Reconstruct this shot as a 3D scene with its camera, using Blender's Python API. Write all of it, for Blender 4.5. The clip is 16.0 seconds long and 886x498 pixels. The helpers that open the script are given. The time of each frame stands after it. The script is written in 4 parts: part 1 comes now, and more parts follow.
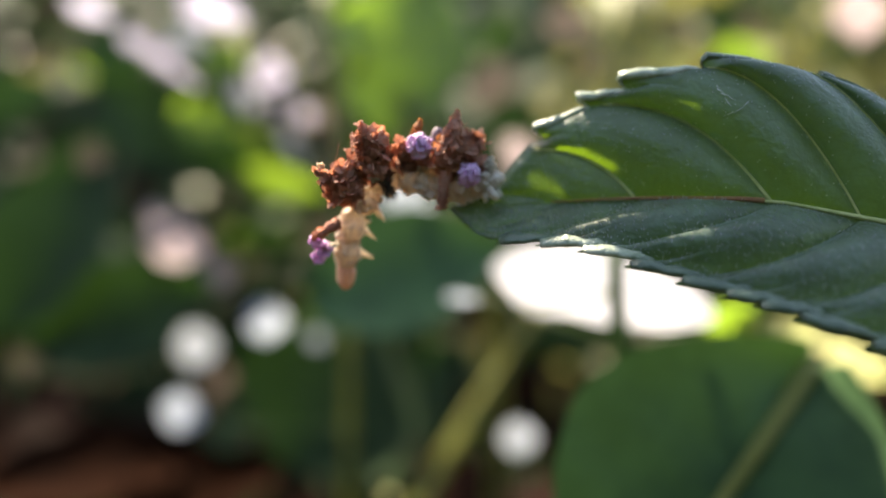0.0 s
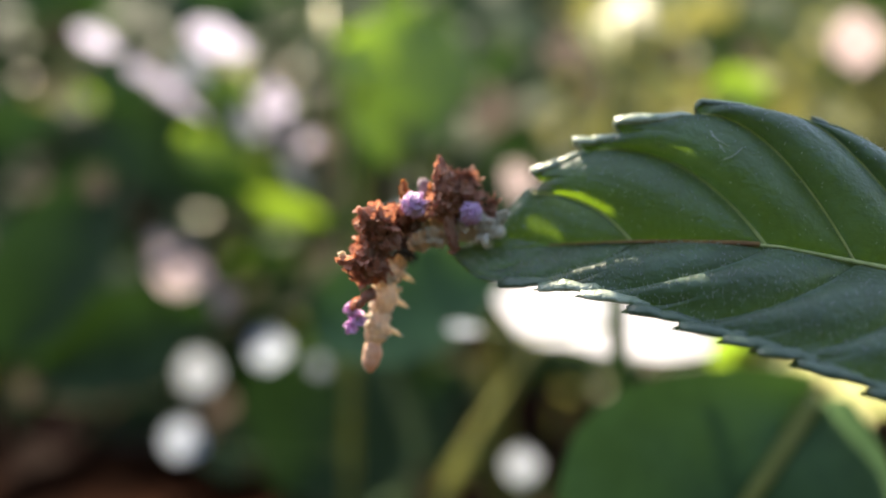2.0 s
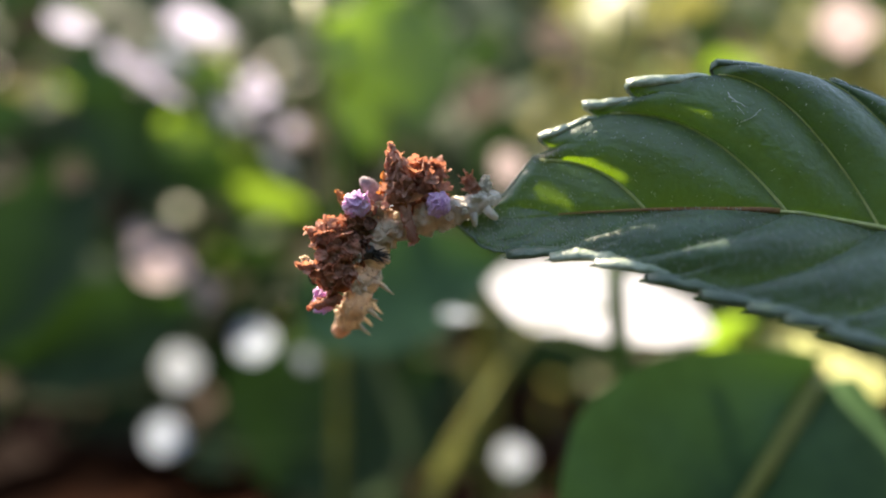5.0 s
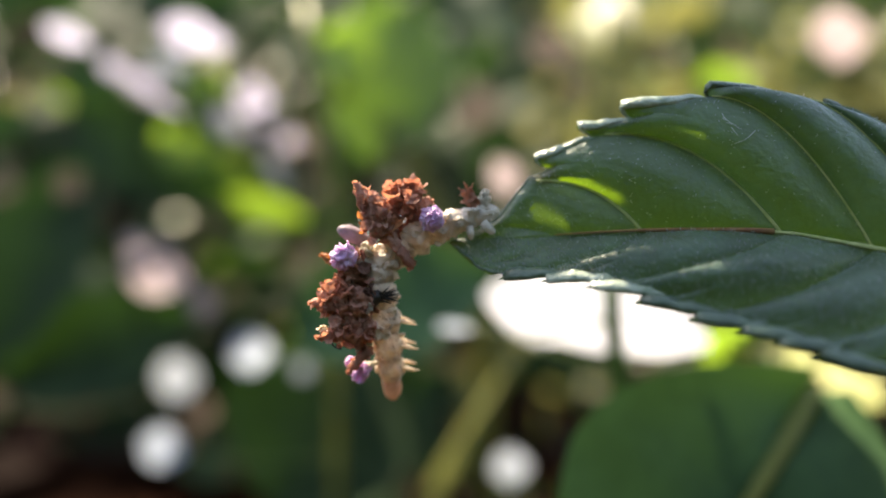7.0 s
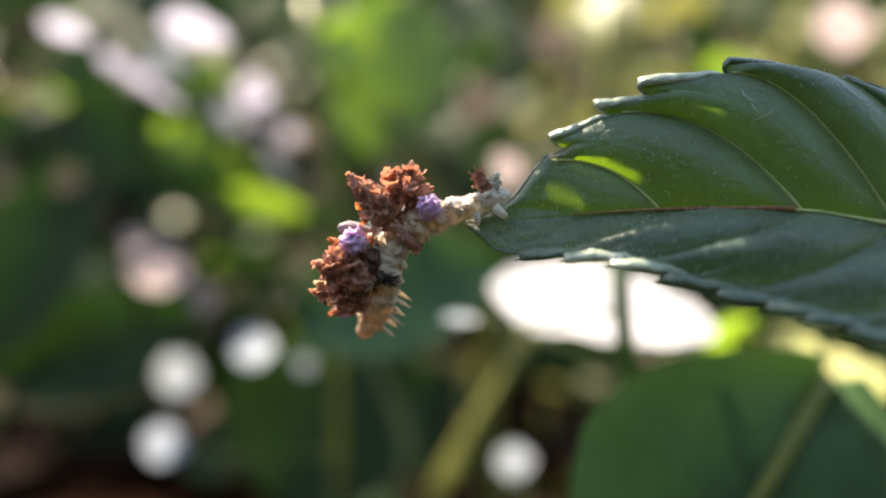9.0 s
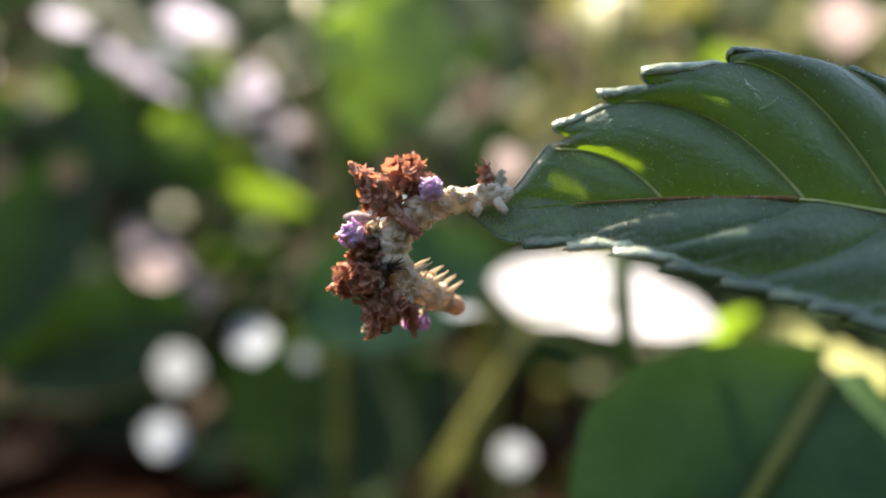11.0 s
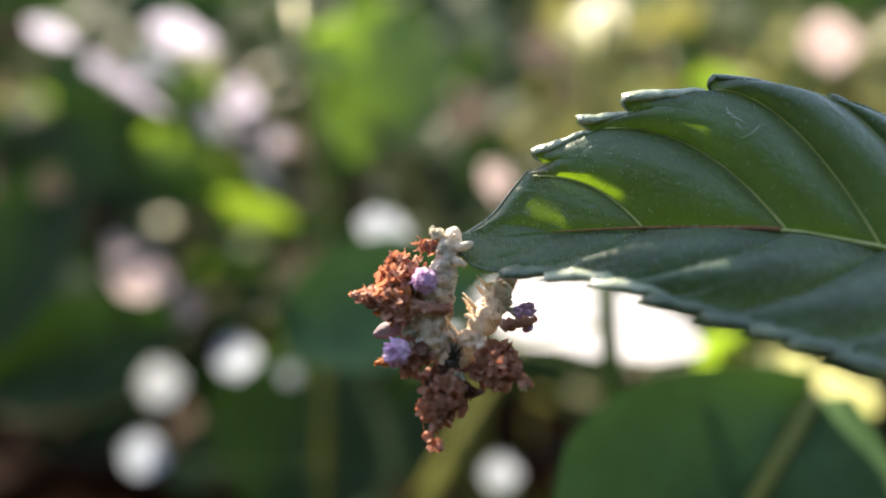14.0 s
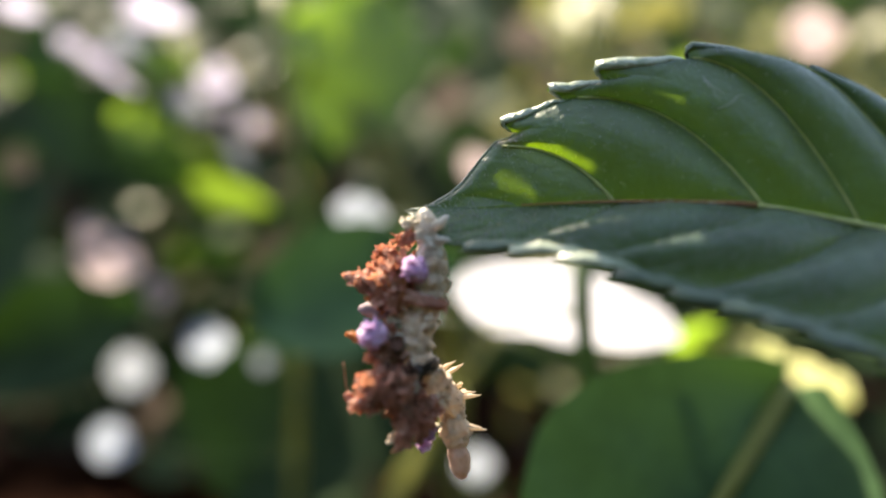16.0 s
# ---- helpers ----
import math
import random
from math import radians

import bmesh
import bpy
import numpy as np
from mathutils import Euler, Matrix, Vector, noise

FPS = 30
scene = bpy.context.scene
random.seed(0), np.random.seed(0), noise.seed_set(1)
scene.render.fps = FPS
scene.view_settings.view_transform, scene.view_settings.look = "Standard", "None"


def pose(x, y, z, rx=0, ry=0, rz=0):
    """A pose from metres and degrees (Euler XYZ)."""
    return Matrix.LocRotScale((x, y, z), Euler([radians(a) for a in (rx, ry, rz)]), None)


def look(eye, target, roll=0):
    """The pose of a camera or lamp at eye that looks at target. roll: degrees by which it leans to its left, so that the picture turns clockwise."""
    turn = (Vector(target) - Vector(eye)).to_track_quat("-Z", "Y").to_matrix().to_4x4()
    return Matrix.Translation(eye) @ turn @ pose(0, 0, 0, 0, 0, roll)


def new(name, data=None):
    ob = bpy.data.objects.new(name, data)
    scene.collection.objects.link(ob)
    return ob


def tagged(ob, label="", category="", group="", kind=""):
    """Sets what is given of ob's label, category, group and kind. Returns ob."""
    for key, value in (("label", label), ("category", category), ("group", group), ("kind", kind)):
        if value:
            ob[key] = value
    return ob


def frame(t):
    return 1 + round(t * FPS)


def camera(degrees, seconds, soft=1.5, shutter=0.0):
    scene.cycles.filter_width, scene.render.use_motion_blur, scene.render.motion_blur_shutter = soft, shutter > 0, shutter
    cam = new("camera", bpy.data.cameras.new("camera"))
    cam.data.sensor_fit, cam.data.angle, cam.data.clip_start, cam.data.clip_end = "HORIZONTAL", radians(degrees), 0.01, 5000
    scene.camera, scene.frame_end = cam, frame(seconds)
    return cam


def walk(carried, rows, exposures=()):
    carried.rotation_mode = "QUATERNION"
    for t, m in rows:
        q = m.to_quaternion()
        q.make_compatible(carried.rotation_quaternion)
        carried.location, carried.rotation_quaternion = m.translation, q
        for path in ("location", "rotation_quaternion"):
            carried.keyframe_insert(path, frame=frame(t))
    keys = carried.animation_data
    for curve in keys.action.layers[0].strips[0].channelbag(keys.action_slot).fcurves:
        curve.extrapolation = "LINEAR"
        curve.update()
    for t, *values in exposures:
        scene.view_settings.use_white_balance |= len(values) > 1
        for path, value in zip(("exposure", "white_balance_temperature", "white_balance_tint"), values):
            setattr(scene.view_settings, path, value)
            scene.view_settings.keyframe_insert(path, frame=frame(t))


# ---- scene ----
cam = camera(69.9, 16.0, soft=1.9)
cam.data.dof.use_dof = True
cam.data.dof.focus_distance = 0.0361
cam.data.dof.aperture_fstop = 8.8
cam.data.dof.aperture_blades = 0

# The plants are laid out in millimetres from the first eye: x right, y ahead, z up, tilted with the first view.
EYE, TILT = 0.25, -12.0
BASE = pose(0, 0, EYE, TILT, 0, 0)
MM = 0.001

# seconds, x, y, z in mm, turn in degrees
ROWS = [
    (0.0, 0.00, 0.00, 0.00, 90.00, 0.00, 0.00),
    (0.5, -0.66, 0.44, 0.02, 90.14, 0.18, 0.18),
    (1.0, -0.62, 0.55, 0.60, 90.47, 0.41, 0.32),
    (1.5, -0.22, 0.15, 1.09, 90.99, 0.41, 0.37),
    (2.0, 0.22, -0.55, 1.45, 91.75, 0.09, 0.27),
    (2.5, 0.27, -0.72, 1.76, 91.64, 0.31, 0.08),
    (3.0, -0.41, 0.02, 0.88, 91.24, 0.35, 0.07),
    (3.5, -0.32, -0.34, 1.20, 91.45, 0.55, -0.19),
    (6.0, -1.54, 2.86, -0.76, 91.54, 0.62, -1.83),
    (6.5, -1.14, 2.46, 0.26, 92.04, 0.82, -1.79),
    (7.0, -1.09, 1.59, 0.88, 91.91, 0.76, -1.63),
    (7.5, -1.81, 2.09, 0.32, 91.36, 0.90, -1.49),
    (8.0, -1.80, 2.71, 0.09, 91.62, 0.92, -1.75),
    (8.5, -1.57, 2.58, 0.55, 91.73, 1.18, -1.86),
    (9.0, -2.11, 2.37, -0.17, 91.86, 1.07, -1.89),
    (11.5, -2.31, 2.33, -0.63, 91.50, 0.72, -2.01),
    (12.0, -2.31, 2.01, -0.51, 91.66, 0.33, -2.04),
    (12.5, -2.23, 1.81, -0.09, 91.80, 0.49, -2.04),
    (13.0, -2.30, 2.03, -0.08, 92.10, 0.40, -2.16),
    (13.5, -1.67, 3.10, -0.24, 92.46, 0.41, -2.71),
    (14.0, -1.31, 3.19, 0.40, 92.50, 0.49, -2.65),
    (14.5, -0.78, 2.93, 0.43, 93.14, -0.10, -2.79),
    (15.0, -0.65, 3.74, -0.95, 92.47, -0.38, -3.27),
    (15.5, 0.01, 4.54, -0.75, 92.30, -0.31, -3.97),
    (16.0, 0.00, 5.02, -0.68, 91.94, -0.24, -4.05),
]
walk(cam, [(t, BASE @ pose(x * MM, y * MM, z * MM, a, b, c)) for t, x, y, z, a, b, c in ROWS], [(0.0, 1.97, 8500, 11), (16.0, 1.97, 8500, 11)])

# ---- light: low sun behind the plants, blue sky above ----
TO_SUN = (BASE.to_3x3() @ Vector((-0.35, 0.4, 0.85))).normalized()
sun = new("sun", bpy.data.lights.new("sun", "SUN"))
sun.data.energy, sun.data.angle, sun.data.color = 4.3, radians(0.5), (1.0, 0.97, 0.92)
sun.matrix_world = look(TO_SUN * 3, (0, 0, 0))
world = bpy.data.worlds.new("sky")
scene.world = world
world.use_nodes = True
wn = world.node_tree.nodes
sky = wn.new("ShaderNodeTexSky")
sky.sky_type, sky.sun_disc = "NISHITA", False
sky.sun_elevation = math.asin(TO_SUN.z)
sky.sun_rotation = math.atan2(TO_SUN.x, TO_SUN.y)
world.node_tree.links.new(sky.outputs[0], wn["Background"].inputs[0])
wn["Background"].inputs[1].default_value = 0.145


# ---- materials ----
def surface(name, low, high, rough=0.5, grain=400.0, relief=0.3, clear=0.0, clear_tint=None, fine=2500.0, spread=(0.35, 0.65), stain=None, coat=0.0, gloss=0.5, cells=0.0, bloom=0.0):
    """A surface whose colour wanders from low to high, with fine relief; clear: the share of light that passes through."""
    mat = bpy.data.materials.new(name)
    mat.use_nodes = True
    nt = mat.node_tree
    n, link = nt.nodes, nt.links.new
    bsdf, out = n["Principled BSDF"], n["Material Output"]
    where = n.new("ShaderNodeTexCoord")
    big, small = n.new("ShaderNodeTexNoise"), n.new("ShaderNodeTexNoise")
    big.inputs["Scale"].default_value, small.inputs["Scale"].default_value = grain, fine
    big.inputs["Detail"].default_value = 5
    ramp = n.new("ShaderNodeValToRGB")
    ramp.color_ramp.elements[0].position, ramp.color_ramp.elements[1].position = spread
    ramp.color_ramp.elements[0].color, ramp.color_ramp.elements[1].color = (*low, 1), (*high, 1)
    mixed = n.new("ShaderNodeMath")
    mixed.operation = "MULTIPLY_ADD"
    mixed.inputs[1].default_value = 0.3
    for tex in (big, small):
        link(where.outputs["Object"], tex.inputs["Vector"])
    link(small.outputs["Fac"], mixed.inputs[0])
    shift = n.new("ShaderNodeMath")
    shift.operation = "MULTIPLY_ADD"
    shift.inputs[1].default_value, shift.inputs[2].default_value = 0.85, -0.07
    link(big.outputs["Fac"], shift.inputs[0])
    link(shift.outputs[0], mixed.inputs[2])
    link(mixed.outputs[0], ramp.inputs[0])
    colour, height = ramp.outputs[0], small.outputs["Fac"]
    if cells:
        net, wide, sum_up = n.new("ShaderNodeTexVoronoi"), n.new("ShaderNodeMapRange"), n.new("ShaderNodeMath")
        net.feature = "DISTANCE_TO_EDGE"
        net.inputs["Scale"].default_value = cells
        wob = n.new("ShaderNodeMix")
        wob.data_type = "VECTOR"
        wob.inputs[0].default_value = 0.0012
        link(where.outputs["Object"], wob.inputs[4])
        link(big.outputs["Color"], wob.inputs[5])
        link(wob.outputs[1], net.inputs["Vector"])
        wide.interpolation_type = "SMOOTHSTEP"
        wide.inputs["From Max"].default_value = 0.28
        link(net.outputs["Distance"], wide.inputs["Value"])
        sum_up.operation = "MULTIPLY_ADD"
        sum_up.inputs[1].default_value = 0.5
        link(wide.outputs[0], sum_up.inputs[0])
        link(small.outputs["Fac"], sum_up.inputs[2])
        height = sum_up.outputs[0]
        # shade in the creases, multiplied into the colour besides the relief
        crease_shade = n.new("ShaderNodeMix")
        crease_shade.data_type, crease_shade.blend_type = "RGBA", "MULTIPLY"
        fade = n.new("ShaderNodeMapRange")
        fade.inputs["To Min"].default_value, fade.inputs["To Max"].default_value = 0.45, 0.0
        link(wide.outputs[0], fade.inputs["Value"])
        link(fade.outputs[0], crease_shade.inputs[0])
        link(colour, crease_shade.inputs[6])
        crease_shade.inputs[7].default_value = (0.55, 0.6, 0.5, 1)
        colour = crease_shade.outputs[2]
    if stain:
        mark = n.new("ShaderNodeAttribute")
        mark.attribute_name = "stain"
        blend = n.new("ShaderNodeMix")
        blend.data_type = "RGBA"
        link(mark.outputs["Fac"], blend.inputs[0])
        link(colour, blend.inputs[6])
        blend.inputs[7].default_value = (*stain, 1)
        colour = blend.outputs[2]
    link(colour, bsdf.inputs["Base Color"])
    bsdf.inputs["Roughness"].default_value = rough
    bsdf.inputs["Coat Weight"].default_value, bsdf.inputs["Coat Roughness"].default_value = coat, 0.42
    bsdf.inputs["Specular IOR Level"].default_value = gloss
    bsdf.inputs["Sheen Weight"].default_value, bsdf.inputs["Sheen Roughness"].default_value = bloom, 0.45
    bsdf.inputs["Sheen Tint"].default_value = (0.75, 0.9, 1.0, 1)
    bump = n.new("ShaderNodeBump")
    bump.inputs["Strength"].default_value, bump.inputs["Distance"].default_value = relief, 0.0002
    link(height, bump.inputs["Height"])
    link(bump.outputs[0], bsdf.inputs["Normal"])
    link(bump.outputs[0], bsdf.inputs["Coat Normal"])
    if clear:
        thin, mix = n.new("ShaderNodeBsdfTranslucent"), n.new("ShaderNodeMixShader")
        mix.inputs[0].default_value = clear
        if clear_tint:
            tint = n.new("ShaderNodeMix")
            tint.data_type, tint.blend_type = "RGBA", "MIX"
            tint.inputs[0].default_value = 0.75
            link(colour, tint.inputs[6])
            tint.inputs[7].default_value = (*clear_tint, 1)
            link(tint.outputs[2], thin.inputs[0])
        else:
            link(colour, thin.inputs[0])
        link(bsdf.outputs[0], mix.inputs[1])
        link(thin.outputs[0], mix.inputs[2])
        link(mix.outputs[0], out.inputs[0])
    return mat


LEAF = surface("leaf_green", (0.02, 0.058, 0.036), (0.055, 0.12, 0.076), 0.46, 300, 0.3, 0.2, (0.4, 0.72, 0.012), 4500, stain=(0.03, 0.018, 0.01), coat=0.55, gloss=0.6, cells=1000, bloom=0.35)
# pale rim: the sunlight on some teeth is put into this colour
SUNLIT_RIM = surface("sunlit_leaf_rim", (0.2, 0.28, 0.17), (0.52, 0.58, 0.46), 0.33, 900, 0.6, 0.06, (0.3, 0.58, 0.02), 4000, coat=1.0)
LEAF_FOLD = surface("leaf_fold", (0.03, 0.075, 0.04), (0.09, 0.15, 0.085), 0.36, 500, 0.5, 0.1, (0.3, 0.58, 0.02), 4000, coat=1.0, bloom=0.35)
VEIN = surface("vein_green", (0.4, 0.46, 0.17), (0.58, 0.6, 0.28), 0.45, 800, 0.3)
VEIN_RED = surface("vein_red", (0.24, 0.1, 0.045), (0.4, 0.2, 0.08), 0.5, 800, 0.3)
HAIR = surface("leaf_hair", (0.55, 0.6, 0.55), (0.7, 0.72, 0.7), 0.4)
CREAM_SKIN = surface("cream_skin", (0.78, 0.6, 0.45), (0.95, 0.82, 0.66), 0.5, 900, 0.6, 0.35, (0.9, 0.77, 0.6), 5000)
WHITE_SKIN = surface("white_skin", (0.83, 0.74, 0.63), (0.95, 0.9, 0.82), 0.4, 900, 0.4, 0.35, (0.9, 0.78, 0.62), 5000)
HEAD_SKIN = surface("head_skin", (0.66, 0.42, 0.29), (0.85, 0.6, 0.45), 0.45, 900, 0.4, 0.25)
RUST = surface("dried_rust", (0.38, 0.15, 0.1), (0.86, 0.5, 0.38), 0.75, 900, 1.0, 0.4, (0.7, 0.27, 0.14), 6000, (0.3, 0.68))
UMBER = surface("dried_umber", (0.34, 0.14, 0.095), (0.78, 0.44, 0.32), 0.75, 900, 1.0, 0.38, (0.6, 0.2, 0.11), 6000, (0.3, 0.7))
DARK_DRY = surface("dark_dried_petal", (0.09, 0.038, 0.026), (0.28, 0.13, 0.09), 0.75, 900, 0.9, 0.2, None, 6000, (0.3, 0.7))
ORANGE = surface("dried_orange", (0.3, 0.11, 0.035), (0.5, 0.22, 0.09), 0.7, 1100, 0.6, 0.35, (0.7, 0.25, 0.07), 6000)
LILAC = surface("lilac_petal", (0.8, 0.5, 0.84), (0.95, 0.76, 0.96), 0.55, 1400, 0.4, 0.4, (0.88, 0.6, 0.85), 5000)
MAUVE = surface("dull_mauve", (0.22, 0.16, 0.19), (0.4, 0.31, 0.35), 0.7, 900, 0.5, 0.2)
PETAL = surface("cream_petal", (0.62, 0.55, 0.42), (0.82, 0.78, 0.7), 0.5, 900, 0.4, 0.4)
BRISTLE = surface("dark_bristle", (0.012, 0.01, 0.008), (0.04, 0.03, 0.02), 0.5)

# shade_green is mid_green with the shade put into its base colour
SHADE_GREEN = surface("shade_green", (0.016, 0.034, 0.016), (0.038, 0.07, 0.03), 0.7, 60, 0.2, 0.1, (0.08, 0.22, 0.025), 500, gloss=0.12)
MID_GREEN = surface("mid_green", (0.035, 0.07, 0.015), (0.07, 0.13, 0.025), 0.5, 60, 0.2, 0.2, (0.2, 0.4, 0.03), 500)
# a lighter copy of mid_green; the light is in its colour
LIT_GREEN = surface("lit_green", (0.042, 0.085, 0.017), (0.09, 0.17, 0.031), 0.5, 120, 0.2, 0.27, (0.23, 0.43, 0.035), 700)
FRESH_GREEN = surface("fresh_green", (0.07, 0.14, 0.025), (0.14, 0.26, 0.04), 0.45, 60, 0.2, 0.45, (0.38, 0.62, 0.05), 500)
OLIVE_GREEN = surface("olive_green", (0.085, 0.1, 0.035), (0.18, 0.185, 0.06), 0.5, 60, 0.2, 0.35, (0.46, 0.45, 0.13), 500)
SILK = surface("white_silk", (0.7, 0.7, 0.68), (0.85, 0.85, 0.83), 0.4)
STALK = surface("stalk_green", (0.2, 0.215, 0.05), (0.32, 0.32, 0.09), 0.5, 90, 0.2, 0.3, (0.4, 0.42, 0.06), 700)
PATCH_WHITE = surface("patch_white_leaf", (0.38, 0.385, 0.42), (0.54, 0.54, 0.57), 0.8, 160, 0.2, 0.1, gloss=0.15)
ROSY = surface("rosy_dry_leaf", (0.19, 0.14, 0.14), (0.4, 0.32, 0.32), 0.9, 260, 0.2, 0.1, gloss=0.1)
BROAD_GREEN = surface("broad_green", (0.034, 0.084, 0.034), (0.072, 0.155, 0.058), 0.6, 120, 0.3, 0.08, (0.1, 0.26, 0.05), 600, gloss=0.25)
GLINT_SILVER = surface("silvery_glint_leaf", (0.12, 0.15, 0.185), (0.32, 0.36, 0.42), 0.8, 260, 0.2, 0.1, gloss=0.15)
MAUVE_PALE = surface("pale_lilac_flower", (0.2, 0.18, 0.26), (0.42, 0.39, 0.52), 0.8, 260, 0.2, 0.1, gloss=0.1)
# russet kept near black: the shade low down is in the colour
SHADED_RUSSET = surface("shaded_russet_leaf", (0.009, 0.0035, 0.002), (0.022, 0.008, 0.004), 0.95, 160, 0.2, 0.1, gloss=0.03)
STRAW = surface("straw_leaf", (0.3, 0.33, 0.12), (0.5, 0.49, 0.26), 0.9, 160, 0.2, 0.15, gloss=0.1)
# tan set very dark: weaker spots of light are dimmed in the colour
DIM_TAN = surface("dim_tan_leaf", (0.035, 0.027, 0.02), (0.08, 0.06, 0.045), 0.9, 200, 0.2, 0.15, gloss=0.05)
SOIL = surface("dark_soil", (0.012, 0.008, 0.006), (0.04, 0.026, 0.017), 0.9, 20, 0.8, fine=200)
# brown darkened in the base colour for the shade under the shrubs
SHADED_LITTER = surface("shaded_litter", (0.012, 0.004, 0.002), (0.03, 0.01, 0.005), 0.8, 60, 0.4, 0.15, fine=500, gloss=0.1)


# ---- mesh helpers (millimetres in, metres out) ----
def part(name, bm, material, parent=None, label="", smooth=True, category="", kind="", group=""):
    for v in bm.verts:
        v.co *= MM
    mesh = bpy.data.meshes.new(name)
    bm.to_mesh(mesh)
    bm.free()
    mesh.materials.append(material)
    if smooth:
        mesh.shade_smooth()
    ob = new(name, mesh)
    ob.parent = parent
    return tagged(ob, label, category, group, kind)


def thing(name, label, category, m, group=""):
    ob = new(name)
    ob.empty_display_size = 0.002
    ob.matrix_world = m
    return tagged(ob, label, category, group)


def tube(bm, points, radii, sides=10, cap=True):
    """A round stalk along points."""
    points = [Vector(p) for p in points]
    rings = []
    for i, p in enumerate(points):
        along = (points[min(i + 1, len(points) - 1)] - points[max(i - 1, 0)]).normalized()
        q = along.to_track_quat("Z", "Y")
        rings.append([bm.verts.new(p + q @ Vector((radii[i] * math.cos(a), radii[i] * math.sin(a), 0))) for a in (2 * math.pi * k / sides for k in range(sides))])
    for a, b in zip(rings, rings[1:]):
        for k in range(sides):
            bm.faces.new((a[k], a[(k + 1) % sides], b[(k + 1) % sides], b[k]))
    if cap:
        bm.faces.new(rings[0][::-1])
        bm.faces.new(rings[-1])
    return bm


def spline(points, n):
    """n points evenly spaced by length on a smooth curve through points."""
    p = [2 * points[0] - points[1], *points, 2 * points[-1] - points[-2]]
    dense = []
    for i in range(1, len(p) - 2):
        a, b, c, d = p[i - 1:i + 3]
        for k in range(24):
            u = k / 24
            dense.append(0.5 * (2 * b + (c - a) * u + (2 * a - 5 * b + 4 * c - d) * u * u + (3 * b - a - 3 * c + d) * u ** 3))
    dense.append(points[-1].copy())
    run = [0.0]
    for a, b in zip(dense, dense[1:]):
        run.append(run[-1] + (b - a).length)
    out, j = [], 0
    for k in range(n):
        goal = run[-1] * k / (n - 1)
        while j < len(run) - 2 and run[j + 1] < goal:
            j += 1
        f = (goal - run[j]) / max(run[j + 1] - run[j], 1e-9)
        out.append(dense[j].lerp(dense[j + 1], min(max(f, 0), 1)))
    return out


def along(table, v):
    """A smooth curve through a table of places, at the station v."""
    v = min(max(v, 0), len(table) - 1.0001)
    i = int(v)
    u = v - i
    p = [Vector(table[min(max(k, 0), len(table) - 1)]) for k in (i - 1, i, i + 1, i + 2)]
    return 0.5 * (2 * p[1] + (p[2] - p[0]) * u + (2 * p[0] - 5 * p[1] + 4 * p[2] - p[3]) * u * u + (3 * p[1] - p[0] - 3 * p[2] + p[3]) * u ** 3)


# ---- ground ----
bm = bmesh.new()
bmesh.ops.create_grid(bm, x_segments=90, y_segments=90, size=1)
for v in bm.verts:
    r = max(abs(v.co.x), abs(v.co.y))
    k = 1500 + 398500 * max(0, (r - 0.8) / 0.2) ** 3
    x, y = v.co.x * k, v.co.y * k + 500
    v.co = (x, y, 14 * noise.noise((x / 160, y / 160, 0)) + 5 * noise.noise((x / 35, y / 35, 3)) - 8)
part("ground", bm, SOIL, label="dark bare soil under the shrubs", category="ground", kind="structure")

# ---- the leaf with the caterpillar: stations from the tip to the base ----
RIB = [(0.3, 39.6, 2.6), (4.5, 39.3, 2.75), (8, 39, 2.9), (11.7, 38.5, 3.0), (15.5, 37.8, 2.95), (19.2, 37, 2.7), (22, 36.4, 2.1), (25, 35.7, 1.4), (28.5, 35, 0.4), (32.5, 34.3, -1.2), (36.5, 33.5, -3), (40, 32.7, -4.8), (42.5, 32.2, -6)]
TOP = [(0.3, 39.6, 2.6), (1.5, 39.7, 2.9), (3.2, 39.6, 4.0), (5.0, 39.4, 6.2), (6.6, 39.3, 7.7), (8.6, 39.1, 9.0), (12.2, 38.3, 10.45), (16.5, 37.5, 11.1), (20.5, 37.4, 10.7), (24.8, 37.4, 9.3), (30, 36, 5), (36.8, 34, -1), (42.5, 32.2, -6)]
LOW = [(0.3, 39.6, 2.6), (1.2, 38.9, 1.7), (2.2, 38.4, 1.0), (3.4, 37.8, 0.55), (5.2, 36.6, 0.45), (7.6, 35.4, 0.1), (10.5, 34.5, -0.9), (13.6, 33.5, -2), (17, 32.3, -3.1), (21.6, 31.3, -5), (27.5, 30.8, -7.5), (36, 31.2, -8), (42.5, 32.2, -6)]
TEETH = {1: (3.65, 5.04, 5.68, 6.75, 8.6, 9.0, 9.45, 9.9, 10.35, 10.8), -1: (3.05, 4.2, 5.1, 5.92, 6.75, 7.42, 7.85, 8.25, 8.95, 9.4, 9.85, 10.3, 10.8)}
VEINS = (1.6, 3.0, 5.0, 6.6, 8.0, 9.2, 10.2)


def tooth(side, v):
    """How far the margin stands out at v: sharp points that look to the tip."""
    at = TEETH[side]
    for a, b in zip(at, at[1:]):
        if a <= v < b:
            f = (v - a) / (b - a)
            point = min(1, f / 0.12) ** 0.5 * (1 - 0.9 * f)
            return -0.05 + 0.105 * point if side > 0 else -0.105 + 0.13 * point
    return -0.055 if at[0] - 0.5 < v < at[0] else 0.0


def overhang(side, v):
    """How far the point of a tooth is drawn towards the tip, in mm."""
    at = TEETH[side]
    for a, b in zip(at, at[1:]):
        if a <= v < b:
            return (0.42 if side > 0 else 0.58) * math.exp(-((v - a) / (b - a) - 0.1) ** 2 / 0.03)
    return 0.0


